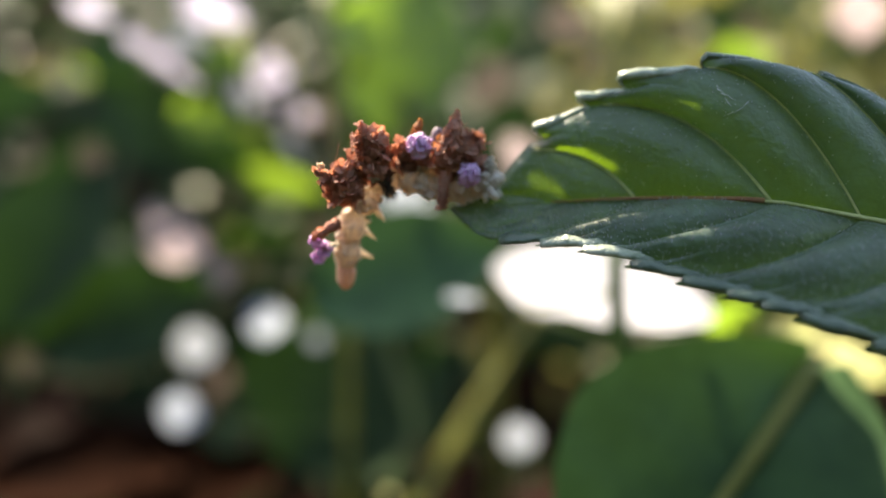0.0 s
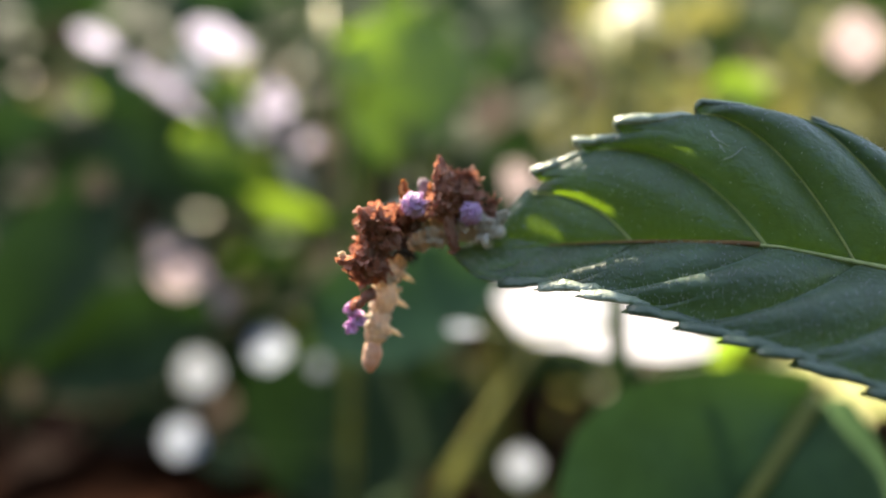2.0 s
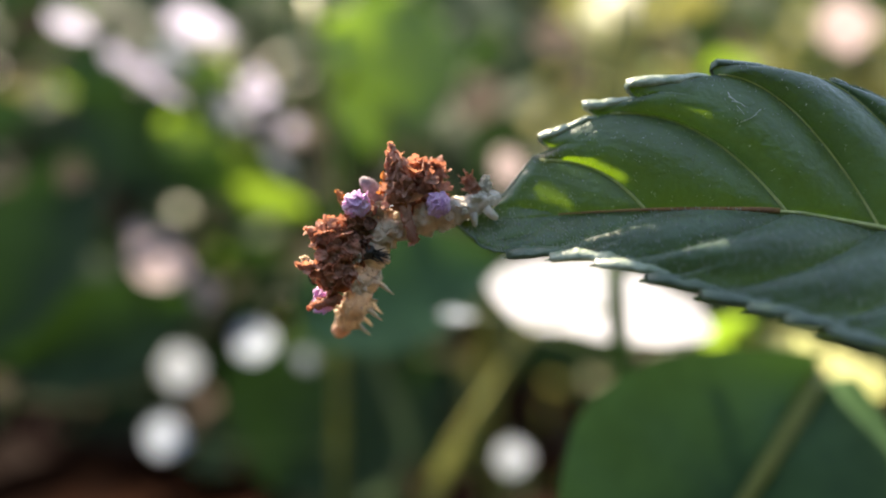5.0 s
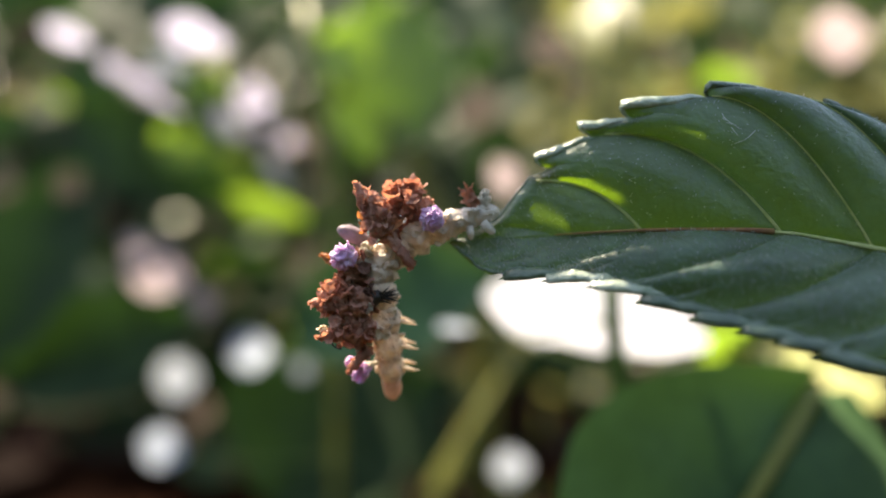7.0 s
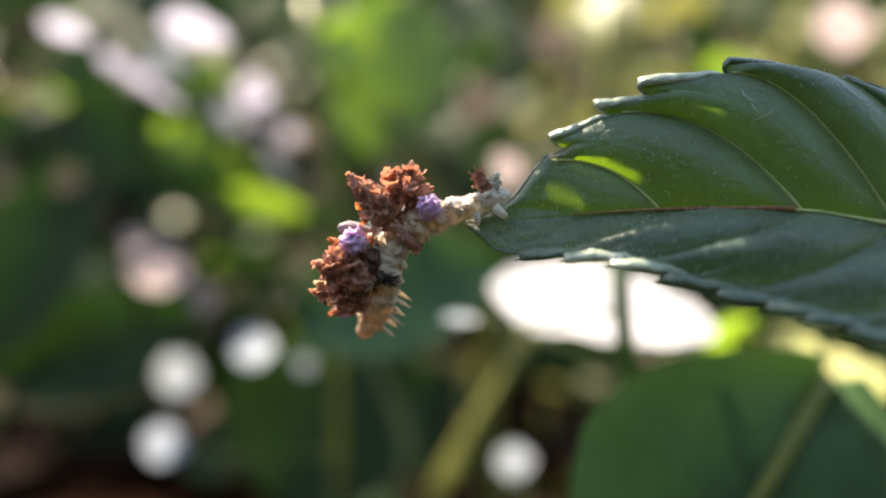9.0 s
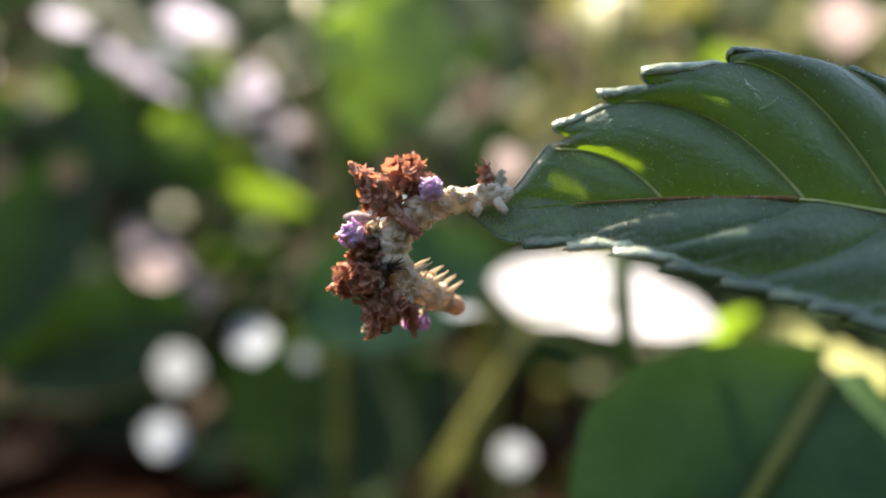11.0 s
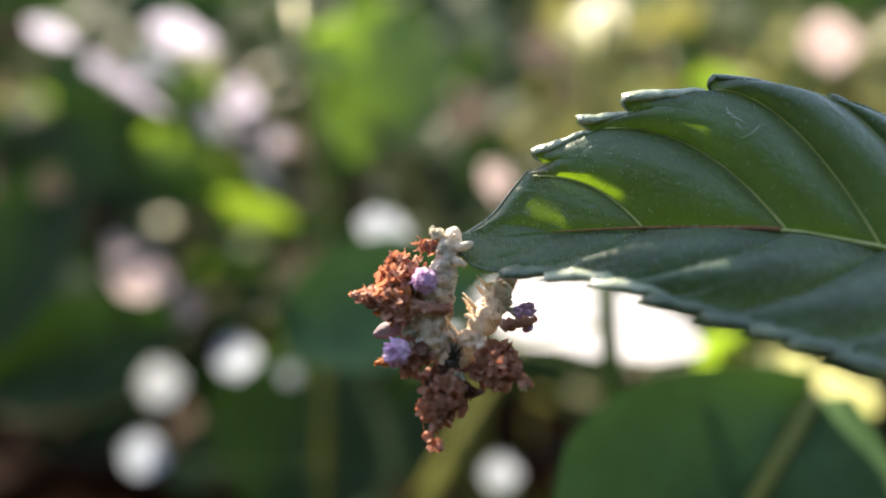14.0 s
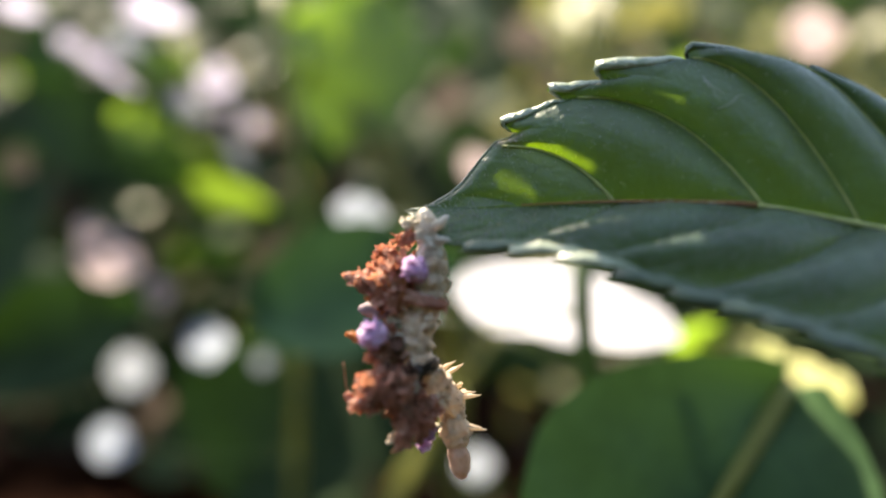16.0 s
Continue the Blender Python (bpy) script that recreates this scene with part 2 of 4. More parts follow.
def pillow(side, v, w):
    """The swelling between two veins, and finer puckers."""
    span = [(a, b) for a, b in zip((0.2, *VEINS), (*VEINS, 11.5)) if a <= v < b]
    if not span:
        return 0
    f = (v - span[0][0]) / (span[0][1] - span[0][0])
    size = span[0][1] - span[0][0]
    return math.sin(math.pi * f ** 0.72) ** 0.7 * (0.85 if side > 0 else 0.85) * size * math.sin(math.pi * min(1, w * 1.05) ** (0.62 if side > 0 else 0.8)) ** 0.9 * min(1, max(0, (v - 0.8) / 4)) * (1 if side > 0 else min(1, max(0, (0.97 - w) / 0.3)) ** 0.8) if 0 < w < 0.95 else 0


def blade_place(side, v, w):
    rib, edge = along(RIB, v), along(TOP if side > 0 else LOW, v)
    reach = w * (1 + tooth(side, v) * w ** 6)
    across = edge - rib
    steep = 1 + (2.0 if side > 0 else 1.6) * min(1, max(0, (10 - v) / 5))
    rise = 1 - (1 - min(w, 1)) ** steep + (reach - w)
    p = rib + Vector((across.x * reach, across.y * rise, across.z * rise))
    tilt = (along(RIB, v + 0.3) - along(RIB, v - 0.3)).normalized()
    face = tilt.cross(across).normalized() if across.length > 0.3 else Vector((0, -1, 0.3))
    if face.y > 0:
        face = -face
    bulge = pillow(side, v, w) + 0.05 * noise.noise((p.x * 1.3, p.y * 1.3, p.z * 1.3)) * min(1, w * 4)
    p += face * bulge
    p -= tilt * overhang(side, v) * max(0, (w - 0.8) / 0.2) ** 2
    curl = max(0, (w - 0.84) / 0.16)
    p -= face * (0.45 if side > 0 else 0.3) * curl ** 2 * min(1, across.length / 5)
    p -= face * 0.06 * (1 - min(1, w / 0.06))
    return p, face


def blade():
    bm = bmesh.new()
    mark = bm.verts.layers.float_color.new("stain")
    columns = sorted({round(0.04 * k, 4) for k in range(0, 300)} | {round(t + e, 4) for side in TEETH for t in TEETH[side] for e in (-0.004, 0.0, 0.02, 0.05, 0.09)})
    levels = [0, 0.012, 0.03, 0.055, 0.09, 0.13, 0.17, 0.22, 0.28, 0.35, 0.42, 0.5, 0.58, 0.66, 0.73, 0.8, 0.85, 0.89, 0.93, 0.965, 1]
    def put(side, v, w):
        p, _ = blade_place(side, v, w)
        vert = bm.verts.new(p)
        dirt = 0.0
        if w > 0.86:
            dirt = 0.7 * max(0, noise.noise((p.x * 1.1, 4.0, p.z * 1.1)) - 0.12) * 3 * (w - 0.86) / 0.14
        if side > 0:
            dirt += 1.8 * math.exp(-((p.x - 6.15) ** 2 + (p.z - 6.5) ** 2) / 0.35)
        dirt += 0.8 * math.exp(-((p.x - 0.5) ** 2 + (p.z - 2.4) ** 2) / 0.5)
        dirt += 0.8 * math.exp(-((p.x - 7.6) ** 2 / 0.4 + (p.z - 0.7) ** 2 / 0.03)) if side < 0 else 0
        dirt += 0.7 * math.exp(-((p.x - 12.6) ** 2 / 1.2 + (p.z - 2.6) ** 2 / 0.03)) if side < 0 else 0
        dirt = min(dirt, 0.95)
        vert[mark] = (dirt, dirt, dirt, 1)
        return vert
    spine = [put(1, v, 0) for v in columns]
    for side in (1, -1):
        last = spine
        for w in levels[1:]:
            row = [put(side, v, w) for v in columns]
            for k in range(len(columns) - 1):
                quad = (last[k], last[k + 1], row[k + 1], row[k])
                bm.faces.new(quad if side < 0 else quad[::-1])
            last = row
    bmesh.ops.remove_doubles(bm, verts=bm.verts, dist=0.004)
    return bm


shoot = thing("leafy_shoot", "toothed green leaf on its stalk, folded along the midrib", "plant", BASE)
leaf = part("leaf_blade", blade(), LEAF, shoot, "dark green toothed leaf blade with puckered surface")
for side in (1, -1):
    ends = (0.3, *TEETH[side], 11.7)
    for a, b in zip(ends, ends[1:]):
        bm = bmesh.new()
        steps = [0.0, 0.03, 0.07, 0.12, 0.18, 0.26, 0.35, 0.45, 0.55, 0.65, 0.75, 0.85, 0.93, 0.985]
        roll = 0.12 if a < 2 else 0.33 if side < 0 else 0.3 if a < 5 else 0.36 if a < 5.5 else 0.42 if a < 6.5 else 0.28
        radii = [roll * math.sqrt(max(0.02, 1 - max(0, 1 - f / 0.4) ** 2)) * (1 - (0.75 if side > 0 else 0.6) * f ** 1.2) * (1 + 0.35 * noise.noise((a * 7 + f * 5, side, 0))) for f in steps]
        path, inward = [], []
        for f, r in zip(steps, radii):
            p, face = blade_place(side, a + (b - a) * f, 1)
            inner, _ = blade_place(side, a + (b - a) * f, 0.93)
            inward.append((inner - p).normalized())
            path.append(p + inward[-1] * r * (0.75 if side > 0 else 1.9) + face * r * (0.5 if side > 0 else 1.1) + Vector((0, 0, 0.16 * noise.noise((a * 5 + f * 4, side, 7)))))
        tube(bm, path, radii, 14)
        bm.verts.ensure_lookup_table()
        for k, v in enumerate(bm.verts):
            c = path[k // 14]
            flat = Vector((0.1, -0.72, -0.68))
            d = v.co - c
            v.co = c + d * 0.8 + flat * d.dot(flat) * (0.5 if side > 0 else 0.8)
        # only the teeth meant to look sunlit take the pale colour
        part("margin_lobe", bm, SUNLIT_RIM if (side > 0 and 2 < a < 6.5) or (side < 0 and 4 < a < 5.5) else LEAF_FOLD, leaf, "thick rolled edge of a leaf tooth")
bm = bmesh.new()
tube(bm, [blade_place(1, v, 0)[0] + Vector((0, -0.3, 0.06)) for v in (4.6, 5.2, 6, 7, 8, 9, 10, 11, 11.9)], [0.08, 0.1, 0.12, 0.15, 0.2, 0.26, 0.34, 0.42, 0.5], 8)
part("midrib", bm, VEIN, leaf, "pale green midrib")
bm = bmesh.new()
tube(bm, [blade_place(1, 1.6 + 0.25 * k, 0)[0] + Vector((0, -0.26, 0.06)) for k in range(14)], [0.04 + 0.01 * k for k in range(14)], 8)
part("midrib_tip", bm, VEIN_RED, leaf, "reddish end of the midrib")
for side in (1,):
    for v in VEINS[1:]:
        bm = bmesh.new()
        steps = [0.004 + 0.9 * (k / 24) ** 1.6 for k in range(25)]
        path = []
        for w in steps:
            p, face = blade_place(side, v, w)
            path.append(p + face * 0.09)
        tube(bm, path, [(0.105 if v < 6 else 0.07) * (1 - 0.55 * w) for w in steps], 6)
        part("vein", bm, VEIN, leaf)
bm = bmesh.new()
rng = random.Random(4)
for _ in range(2300):
    side = -1 if rng.random() < 0.7 else 1
    v, w = rng.uniform(0.6, 9.5), rng.uniform(0.04, 0.97)
    p, face = blade_place(side, v, w)
    lean = (face + Vector((rng.uniform(-0.9, 0.2), rng.uniform(-0.4, 0.4), rng.uniform(-0.4, 0.6)))).normalized()
    h = rng.uniform(0.08, 0.2)
    tube(bm, [p + face * 0.09, p + face * 0.1 + lean * h], [0.022, 0.01], 3, False)
tagged(part("hairs", bm, HAIR, leaf, "short pale hairs"), kind="stuff")
rng = random.Random(8)
for k in range(5):
    bm = bmesh.new()
    p, face = blade_place(1, 5.6 + 0.1 * k + rng.uniform(-0.1, 0.1), 0.38 + 0.04 * k)
    q, _ = blade_place(1, 5.8 + rng.uniform(0.0, 0.3), 0.44 + 0.04 * k)
    tube(bm, spline([p + face * 0.05, (p + q) / 2 + face * 0.25 + Vector((0, 0, rng.uniform(-0.2, 0.2))), q + face * 0.05], 9), [0.012] * 9, 5)
    part("silk_thread", bm, SILK, leaf, "fine white silk thread")
bm = bmesh.new()
tube(bm, spline([Vector((42.2, 32.3, -5.9)), Vector((48, 33, -10)), Vector((54, 36, -20))], 10), [0.7] * 10)
part("petiole", bm, VEIN, shoot)
down = BASE.to_3x3().inverted() @ Vector((0, 0, -1))
bm = bmesh.new()
foot = Vector((54, 36, -20)) + down * 238
tube(bm, [Vector((54, 36, -20)) - down * 40, Vector((54.5, 36, -20)), (Vector((54, 36, -20)) + foot) / 2 + Vector((4, 3, 0)), foot], [1.2, 1.6, 1.9, 2.4], 12)
part("stem", bm, STALK, shoot)

# ---- background plants ----
def simple_leaf(length, width, cup=0.15, bend=0.1, nx=14, ny=8, ragged=0.0, seed=0):
    """A plain leaf along +x, its face up +z, centred."""
    bm = bmesh.new()
    grid = []
    for i in range(nx + 1):
        u = i / nx
        half = width / 2 * math.sin(math.pi * (0.02 + 0.96 * u) ** 0.85) ** 0.75
        half *= 1 + ragged * noise.noise((u * 5, seed, 1))
        row = []
        for j in range(ny + 1):
            s = 2 * j / ny - 1
            row.append(bm.verts.new(((u - 0.5) * length, s * half, cup * width * s * s - bend * length * (2 * u - 1) ** 2 + 0.02 * width * noise.noise((u * 6, s * 3, seed)))))
        grid.append(row)
    for i in range(nx):
        for j in range(ny):
            bm.faces.new((grid[i][j], grid[i + 1][j], grid[i + 1][j + 1], grid[i][j + 1]))
    return bm


def turned(bm, place, normal, roll):
    """Lay a leaf at place, its face to normal, its length turned by roll degrees from the level."""
    n = Vector(normal).normalized()
    side = Vector((1, 0, 0)) - n * n.x
    side.normalize()
    turn = Matrix((side, n.cross(side), n)).transposed()
    spin = Matrix.Rotation(radians(roll), 3, "Z")
    for v in bm.verts:
        v.co = Vector(place) + turn @ (spin @ v.co)
    return bm


# added leaves whose pale colour stands in for soft sun glints
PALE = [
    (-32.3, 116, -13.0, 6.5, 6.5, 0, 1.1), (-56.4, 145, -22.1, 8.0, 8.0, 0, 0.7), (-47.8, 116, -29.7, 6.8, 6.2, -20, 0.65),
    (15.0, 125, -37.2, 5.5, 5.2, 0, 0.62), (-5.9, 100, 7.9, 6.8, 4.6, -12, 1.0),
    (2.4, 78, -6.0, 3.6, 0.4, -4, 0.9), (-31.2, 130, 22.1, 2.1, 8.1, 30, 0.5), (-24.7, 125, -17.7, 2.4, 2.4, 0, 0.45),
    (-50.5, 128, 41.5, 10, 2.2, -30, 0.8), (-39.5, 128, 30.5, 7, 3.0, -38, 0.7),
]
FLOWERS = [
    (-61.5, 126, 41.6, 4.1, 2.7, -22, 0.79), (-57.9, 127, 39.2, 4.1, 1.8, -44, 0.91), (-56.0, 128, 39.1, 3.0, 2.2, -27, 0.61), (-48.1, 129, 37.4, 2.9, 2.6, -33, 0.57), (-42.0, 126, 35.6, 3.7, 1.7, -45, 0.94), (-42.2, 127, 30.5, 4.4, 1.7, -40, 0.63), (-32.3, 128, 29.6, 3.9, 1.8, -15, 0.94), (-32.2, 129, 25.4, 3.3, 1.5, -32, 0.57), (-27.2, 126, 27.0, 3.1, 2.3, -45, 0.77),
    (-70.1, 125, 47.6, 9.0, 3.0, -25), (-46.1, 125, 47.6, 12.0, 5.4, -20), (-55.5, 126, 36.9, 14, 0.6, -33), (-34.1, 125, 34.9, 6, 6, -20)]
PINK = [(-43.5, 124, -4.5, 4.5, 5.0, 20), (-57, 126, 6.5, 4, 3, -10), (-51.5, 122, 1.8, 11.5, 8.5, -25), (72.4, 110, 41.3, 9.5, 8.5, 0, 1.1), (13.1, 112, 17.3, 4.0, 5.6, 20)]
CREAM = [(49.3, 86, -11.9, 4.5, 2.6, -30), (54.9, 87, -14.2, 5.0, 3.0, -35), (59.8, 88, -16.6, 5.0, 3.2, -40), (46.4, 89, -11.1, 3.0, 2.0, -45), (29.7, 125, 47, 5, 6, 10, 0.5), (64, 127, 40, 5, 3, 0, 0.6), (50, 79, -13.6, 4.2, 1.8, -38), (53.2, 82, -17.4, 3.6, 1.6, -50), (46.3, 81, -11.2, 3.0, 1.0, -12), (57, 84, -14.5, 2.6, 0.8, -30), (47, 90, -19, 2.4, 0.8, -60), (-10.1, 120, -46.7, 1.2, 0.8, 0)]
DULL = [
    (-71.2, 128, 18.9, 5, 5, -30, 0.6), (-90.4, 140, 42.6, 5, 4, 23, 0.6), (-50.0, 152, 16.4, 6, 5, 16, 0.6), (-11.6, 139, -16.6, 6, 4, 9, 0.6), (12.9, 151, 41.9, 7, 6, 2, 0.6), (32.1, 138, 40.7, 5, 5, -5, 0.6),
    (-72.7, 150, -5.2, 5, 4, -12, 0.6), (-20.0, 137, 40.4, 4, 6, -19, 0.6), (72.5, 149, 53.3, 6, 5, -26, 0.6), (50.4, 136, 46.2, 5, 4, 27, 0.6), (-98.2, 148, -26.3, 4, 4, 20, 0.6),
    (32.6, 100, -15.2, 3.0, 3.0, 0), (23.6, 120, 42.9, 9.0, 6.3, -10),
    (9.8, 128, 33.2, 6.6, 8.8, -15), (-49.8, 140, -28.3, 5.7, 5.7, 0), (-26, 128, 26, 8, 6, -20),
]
BRIGHT = [
    (-36, 137, 13.8, 13, 3.8, -10), (-46.7, 125, 25.2, 8.5, 4.5, -15), (-42.3, 122, 35.8, 4.8, 4.3, 0),
    (51.8, 110, 32.3, 5.9, 4.3, -5), (42, 92, -9.8, 5, 3.4, -30), (49, 93, -11.8, 8, 4, -30), (-16.4, 128, 45.2, 6.8, 8.0, -20),
]
plants = []


def stalk(points, radii, mat, label, whole):
    """A plant with a stem through points that runs on down to the ground."""
    points = [Vector(p) for p in points]
    last = points[-1]
    step = (points[-1] - points[-2]).normalized()
    bend = last + (step * 0.3 + down * 0.7) * 40
    reach = (BASE @ (bend * MM)).z / MM + 6
    points += [bend, bend + down * reach]
    radii = [*radii, radii[-1] * 1.05, radii[-1] * 1.2]
    smooth = spline(points, 30)
    bm = bmesh.new()
    tube(bm, smooth, [np.interp(k / 29, np.linspace(0, 1, len(radii)), radii) for k in range(30)], 10)
    plant = thing("garden_plant", whole, "plant", BASE, "plants behind the leaf")
    part("stem", bm, mat, plant, label)
    plants.append((plant, smooth))


def hang(bm, mat, label, name="leaf", host=None, stem=True):
    """Hang a leaf on the nearest stem by a thin stalk."""
    middle = sum((v.co for v in bm.verts), Vector()) / len(bm.verts)
    plant, foot = min(((q, p) for q, run in (plants if host is None else [plants[host]]) for p in run), key=lambda c: (c[1] - middle).length)
    tip = min((v.co.copy() for v in bm.verts), key=lambda c: (c - foot).length)
    blade_part = part(name, bm, mat, plant, label)
    bm = bmesh.new()
    sag = Vector((0, 2, -0.08 * (tip - foot).length))
    tube(bm, spline([tip + (middle - tip) * 0.08, (tip + foot) / 2 + sag, foot], 8), [0.2, 0.22, 0.24, 0.26, 0.28, 0.3, 0.32, 0.35], 6)
    part("petiole", bm, MID_GREEN, blade_part)
    return blade_part


DRY_PLANT = "plant with green and dry sunlit leaves on an olive stem"
stalk([(-24.5, 128, 55), (-21, 122, 36), (-17, 121, 6), (-17.5, 120, -14), (-18, 120, -45)], [1.3, 1.3, 1.3, 1.3, 1.3], STALK, "olive green upright stem", DRY_PLANT)
stalk([(16, 108, -11), (8, 106, -24), (-1, 104, -38), (-9, 102, -51)], [0.9, 1.0, 1.05, 1.1], STALK, "yellow green slanting stem", "plant with a yellow green slanting stem and pale leaves")
stalk([(18.2, 67, 4), (18.3, 67, -4), (18.7, 67, -9), (20, 68, -30)], [0.95, 1.0, 1.0, 1.1], MID_GREEN, "dark thin stem", "thin dark stem with a large shaded leaf")
stalk([(36, 125, 52), (33, 124, 34), (27, 124, 8), (17.5, 124, -14), (8, 123, -28), (-2, 122, -44)], [1.5, 1.4, 1.0, 0.7, 0.7, 0.7], STALK, "olive green upright stem", "plant with few leaves on an olive upright stem")
stalk([(-9, 140, 34), (2, 138, 14), (8, 136, -2)], [2.4, 2.4, 2.5], OLIVE_GREEN, "olive slanting stem", "plant with tan leaves on a slanting olive stem")
stalk([(-62, 142, 50), (-64, 142, 20), (-63, 144, -30)], [0.8, 0.9, 1.0], SHADE_GREEN, "thin dark stem", "shaded plant with dark green and dry sunlit leaves")

SUNWARD = Vector((-0.35, 0.4, 0.85)).normalized()
for rows, mat, label in ((PALE, GLINT_SILVER, "silvery leaf standing in for a sun glint"), (FLOWERS, MAUVE_PALE, "pale lilac flower head in the sun"), (PINK, ROSY, "rosy dry leaf in the sun"), (CREAM, STRAW, "straw coloured leaf in the sun"), (DULL, DIM_TAN, "tan leaf, dimmed in its colour")):
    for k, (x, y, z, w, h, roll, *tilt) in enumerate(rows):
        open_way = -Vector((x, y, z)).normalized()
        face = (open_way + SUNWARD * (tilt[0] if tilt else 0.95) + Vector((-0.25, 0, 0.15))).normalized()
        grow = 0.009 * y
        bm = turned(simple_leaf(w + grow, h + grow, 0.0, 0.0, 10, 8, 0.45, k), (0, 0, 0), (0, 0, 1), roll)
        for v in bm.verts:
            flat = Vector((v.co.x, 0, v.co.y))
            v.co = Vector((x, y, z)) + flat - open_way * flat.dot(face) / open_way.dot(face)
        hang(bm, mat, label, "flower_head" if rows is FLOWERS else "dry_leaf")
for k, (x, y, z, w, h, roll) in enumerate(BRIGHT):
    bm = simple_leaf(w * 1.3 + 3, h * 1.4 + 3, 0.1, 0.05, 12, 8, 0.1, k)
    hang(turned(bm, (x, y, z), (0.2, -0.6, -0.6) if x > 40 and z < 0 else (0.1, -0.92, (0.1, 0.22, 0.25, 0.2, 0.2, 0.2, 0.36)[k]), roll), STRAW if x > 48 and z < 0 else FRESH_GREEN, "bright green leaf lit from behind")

# a broad pale leaf added for the bright white patch behind the stem
bm = simple_leaf(29, 21, 0.02, 0.02, 30, 16, 0.22, 5)
hang(turned(bm, (20.5, 84, -4.8), (0.0, -0.45, 0.9), -33), PATCH_WHITE, "broad pale leaf standing in for a bright white patch", "dry_leaf", 1)
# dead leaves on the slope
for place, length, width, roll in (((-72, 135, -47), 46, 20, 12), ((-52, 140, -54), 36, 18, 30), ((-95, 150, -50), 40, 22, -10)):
    hang(turned(simple_leaf(length, width, 0.15, 0.05, 14, 8, 0.3, length), place, (0.1, -0.6, 0.75), roll), SHADED_RUSSET, "russet dead leaf, darkened in colour for shade low down", "dry_leaf")
# large shaded leaves
large = None
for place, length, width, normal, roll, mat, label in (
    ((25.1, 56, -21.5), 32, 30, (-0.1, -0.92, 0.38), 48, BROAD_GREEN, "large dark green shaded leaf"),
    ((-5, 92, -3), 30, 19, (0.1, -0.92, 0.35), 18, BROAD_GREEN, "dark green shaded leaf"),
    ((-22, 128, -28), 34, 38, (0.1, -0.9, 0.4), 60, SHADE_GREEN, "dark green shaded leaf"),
    ((-9, 140, 44), 40, 30, (0.1, -0.95, 0.2), 80, LIT_GREEN, "broad green leaf, light put in its colour"),
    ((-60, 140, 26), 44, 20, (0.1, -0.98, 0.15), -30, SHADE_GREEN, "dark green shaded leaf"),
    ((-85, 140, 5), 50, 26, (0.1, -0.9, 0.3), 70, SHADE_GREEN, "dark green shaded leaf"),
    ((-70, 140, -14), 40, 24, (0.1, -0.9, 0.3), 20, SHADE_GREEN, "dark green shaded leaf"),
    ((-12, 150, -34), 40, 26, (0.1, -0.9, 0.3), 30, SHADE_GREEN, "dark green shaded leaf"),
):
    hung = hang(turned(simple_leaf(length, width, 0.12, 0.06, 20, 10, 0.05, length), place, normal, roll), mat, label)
    large = hung if "large" in label else large
bm = bmesh.new()
tube(bm, [Vector((x, 0, 0.25 - 0.06 * 31 * (x / 15.5) ** 2)) for x in np.linspace(-15.2, 15.4, 16)], [0.25 + 0.045 * k for k in range(16)], 8)
turned(bm, (25.1, 56, -21.5), (-0.1, -0.92, 0.38), 48)
part("midrib", bm, STALK, large, "pale midrib")


def thicket(name, label, mat, count, seed, xs, ys, zs, size, sloping=True):
    """Many small leaves, too far and soft to pick apart."""
    rng = random.Random(seed)
    verts, faces = [], []
    for _ in range(count):
        y = rng.uniform(*ys)
        c = Vector((rng.uniform(*xs), y, rng.uniform(*zs) * (abs(y) if sloping else 1)))
        if not sloping:
            c += Vector((rng.gauss(0, 70), min(rng.gauss(0, 70), -220 - y) if ys[1] < 0 else rng.gauss(0, 70), 0.2126 * y))
        n = Vector((rng.gauss(0, 0.5), rng.gauss(-0.7, 0.4), rng.gauss(0.4, 0.5))).normalized()
        a = n.orthogonal().normalized()
        a.rotate(Matrix.Rotation(rng.uniform(0, 6.3), 3, n))
        b = n.cross(a)
        s = rng.uniform(*size)
        k = len(verts)
        for u, w, h in ((-1, 0, -0.15), (-0.4, -0.5, 0.08), (0.35, -0.45, 0.08), (1, 0, -0.15), (0.35, 0.45, 0.08), (-0.4, 0.5, 0.08), (-0.4, 0, 0), (0.35, 0, 0)):
            p = c + a * u * s + b * w * s + n * h * s
            verts.append(p * MM)
        faces += [(k, k + 1, k + 6), (k + 1, k + 2, k + 7, k + 6), (k + 2, k + 3, k + 7), (k + 7, k + 3, k + 4), (k + 6, k + 7, k + 4, k + 5), (k, k + 6, k + 5)]
    mesh = bpy.data.meshes.new(name)
    mesh.from_pydata(verts, [], faces)
    mesh.materials.append(mat)
    mesh.shade_smooth()
    ob = new(name, mesh)
    ob.matrix_world = BASE
    return tagged(ob, label, "foliage", kind="stuff")


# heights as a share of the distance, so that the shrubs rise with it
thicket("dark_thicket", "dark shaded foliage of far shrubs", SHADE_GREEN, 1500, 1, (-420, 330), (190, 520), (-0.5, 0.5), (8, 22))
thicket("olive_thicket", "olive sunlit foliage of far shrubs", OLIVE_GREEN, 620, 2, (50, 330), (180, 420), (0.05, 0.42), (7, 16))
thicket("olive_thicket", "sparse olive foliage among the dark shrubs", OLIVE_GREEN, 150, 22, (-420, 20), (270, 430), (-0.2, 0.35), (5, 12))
thicket("tan_thicket", "dry tan leaves among the dark shrubs", DIM_TAN, 260, 23, (-400, 60), (180, 420), (-0.32, 0.4), (5, 12))
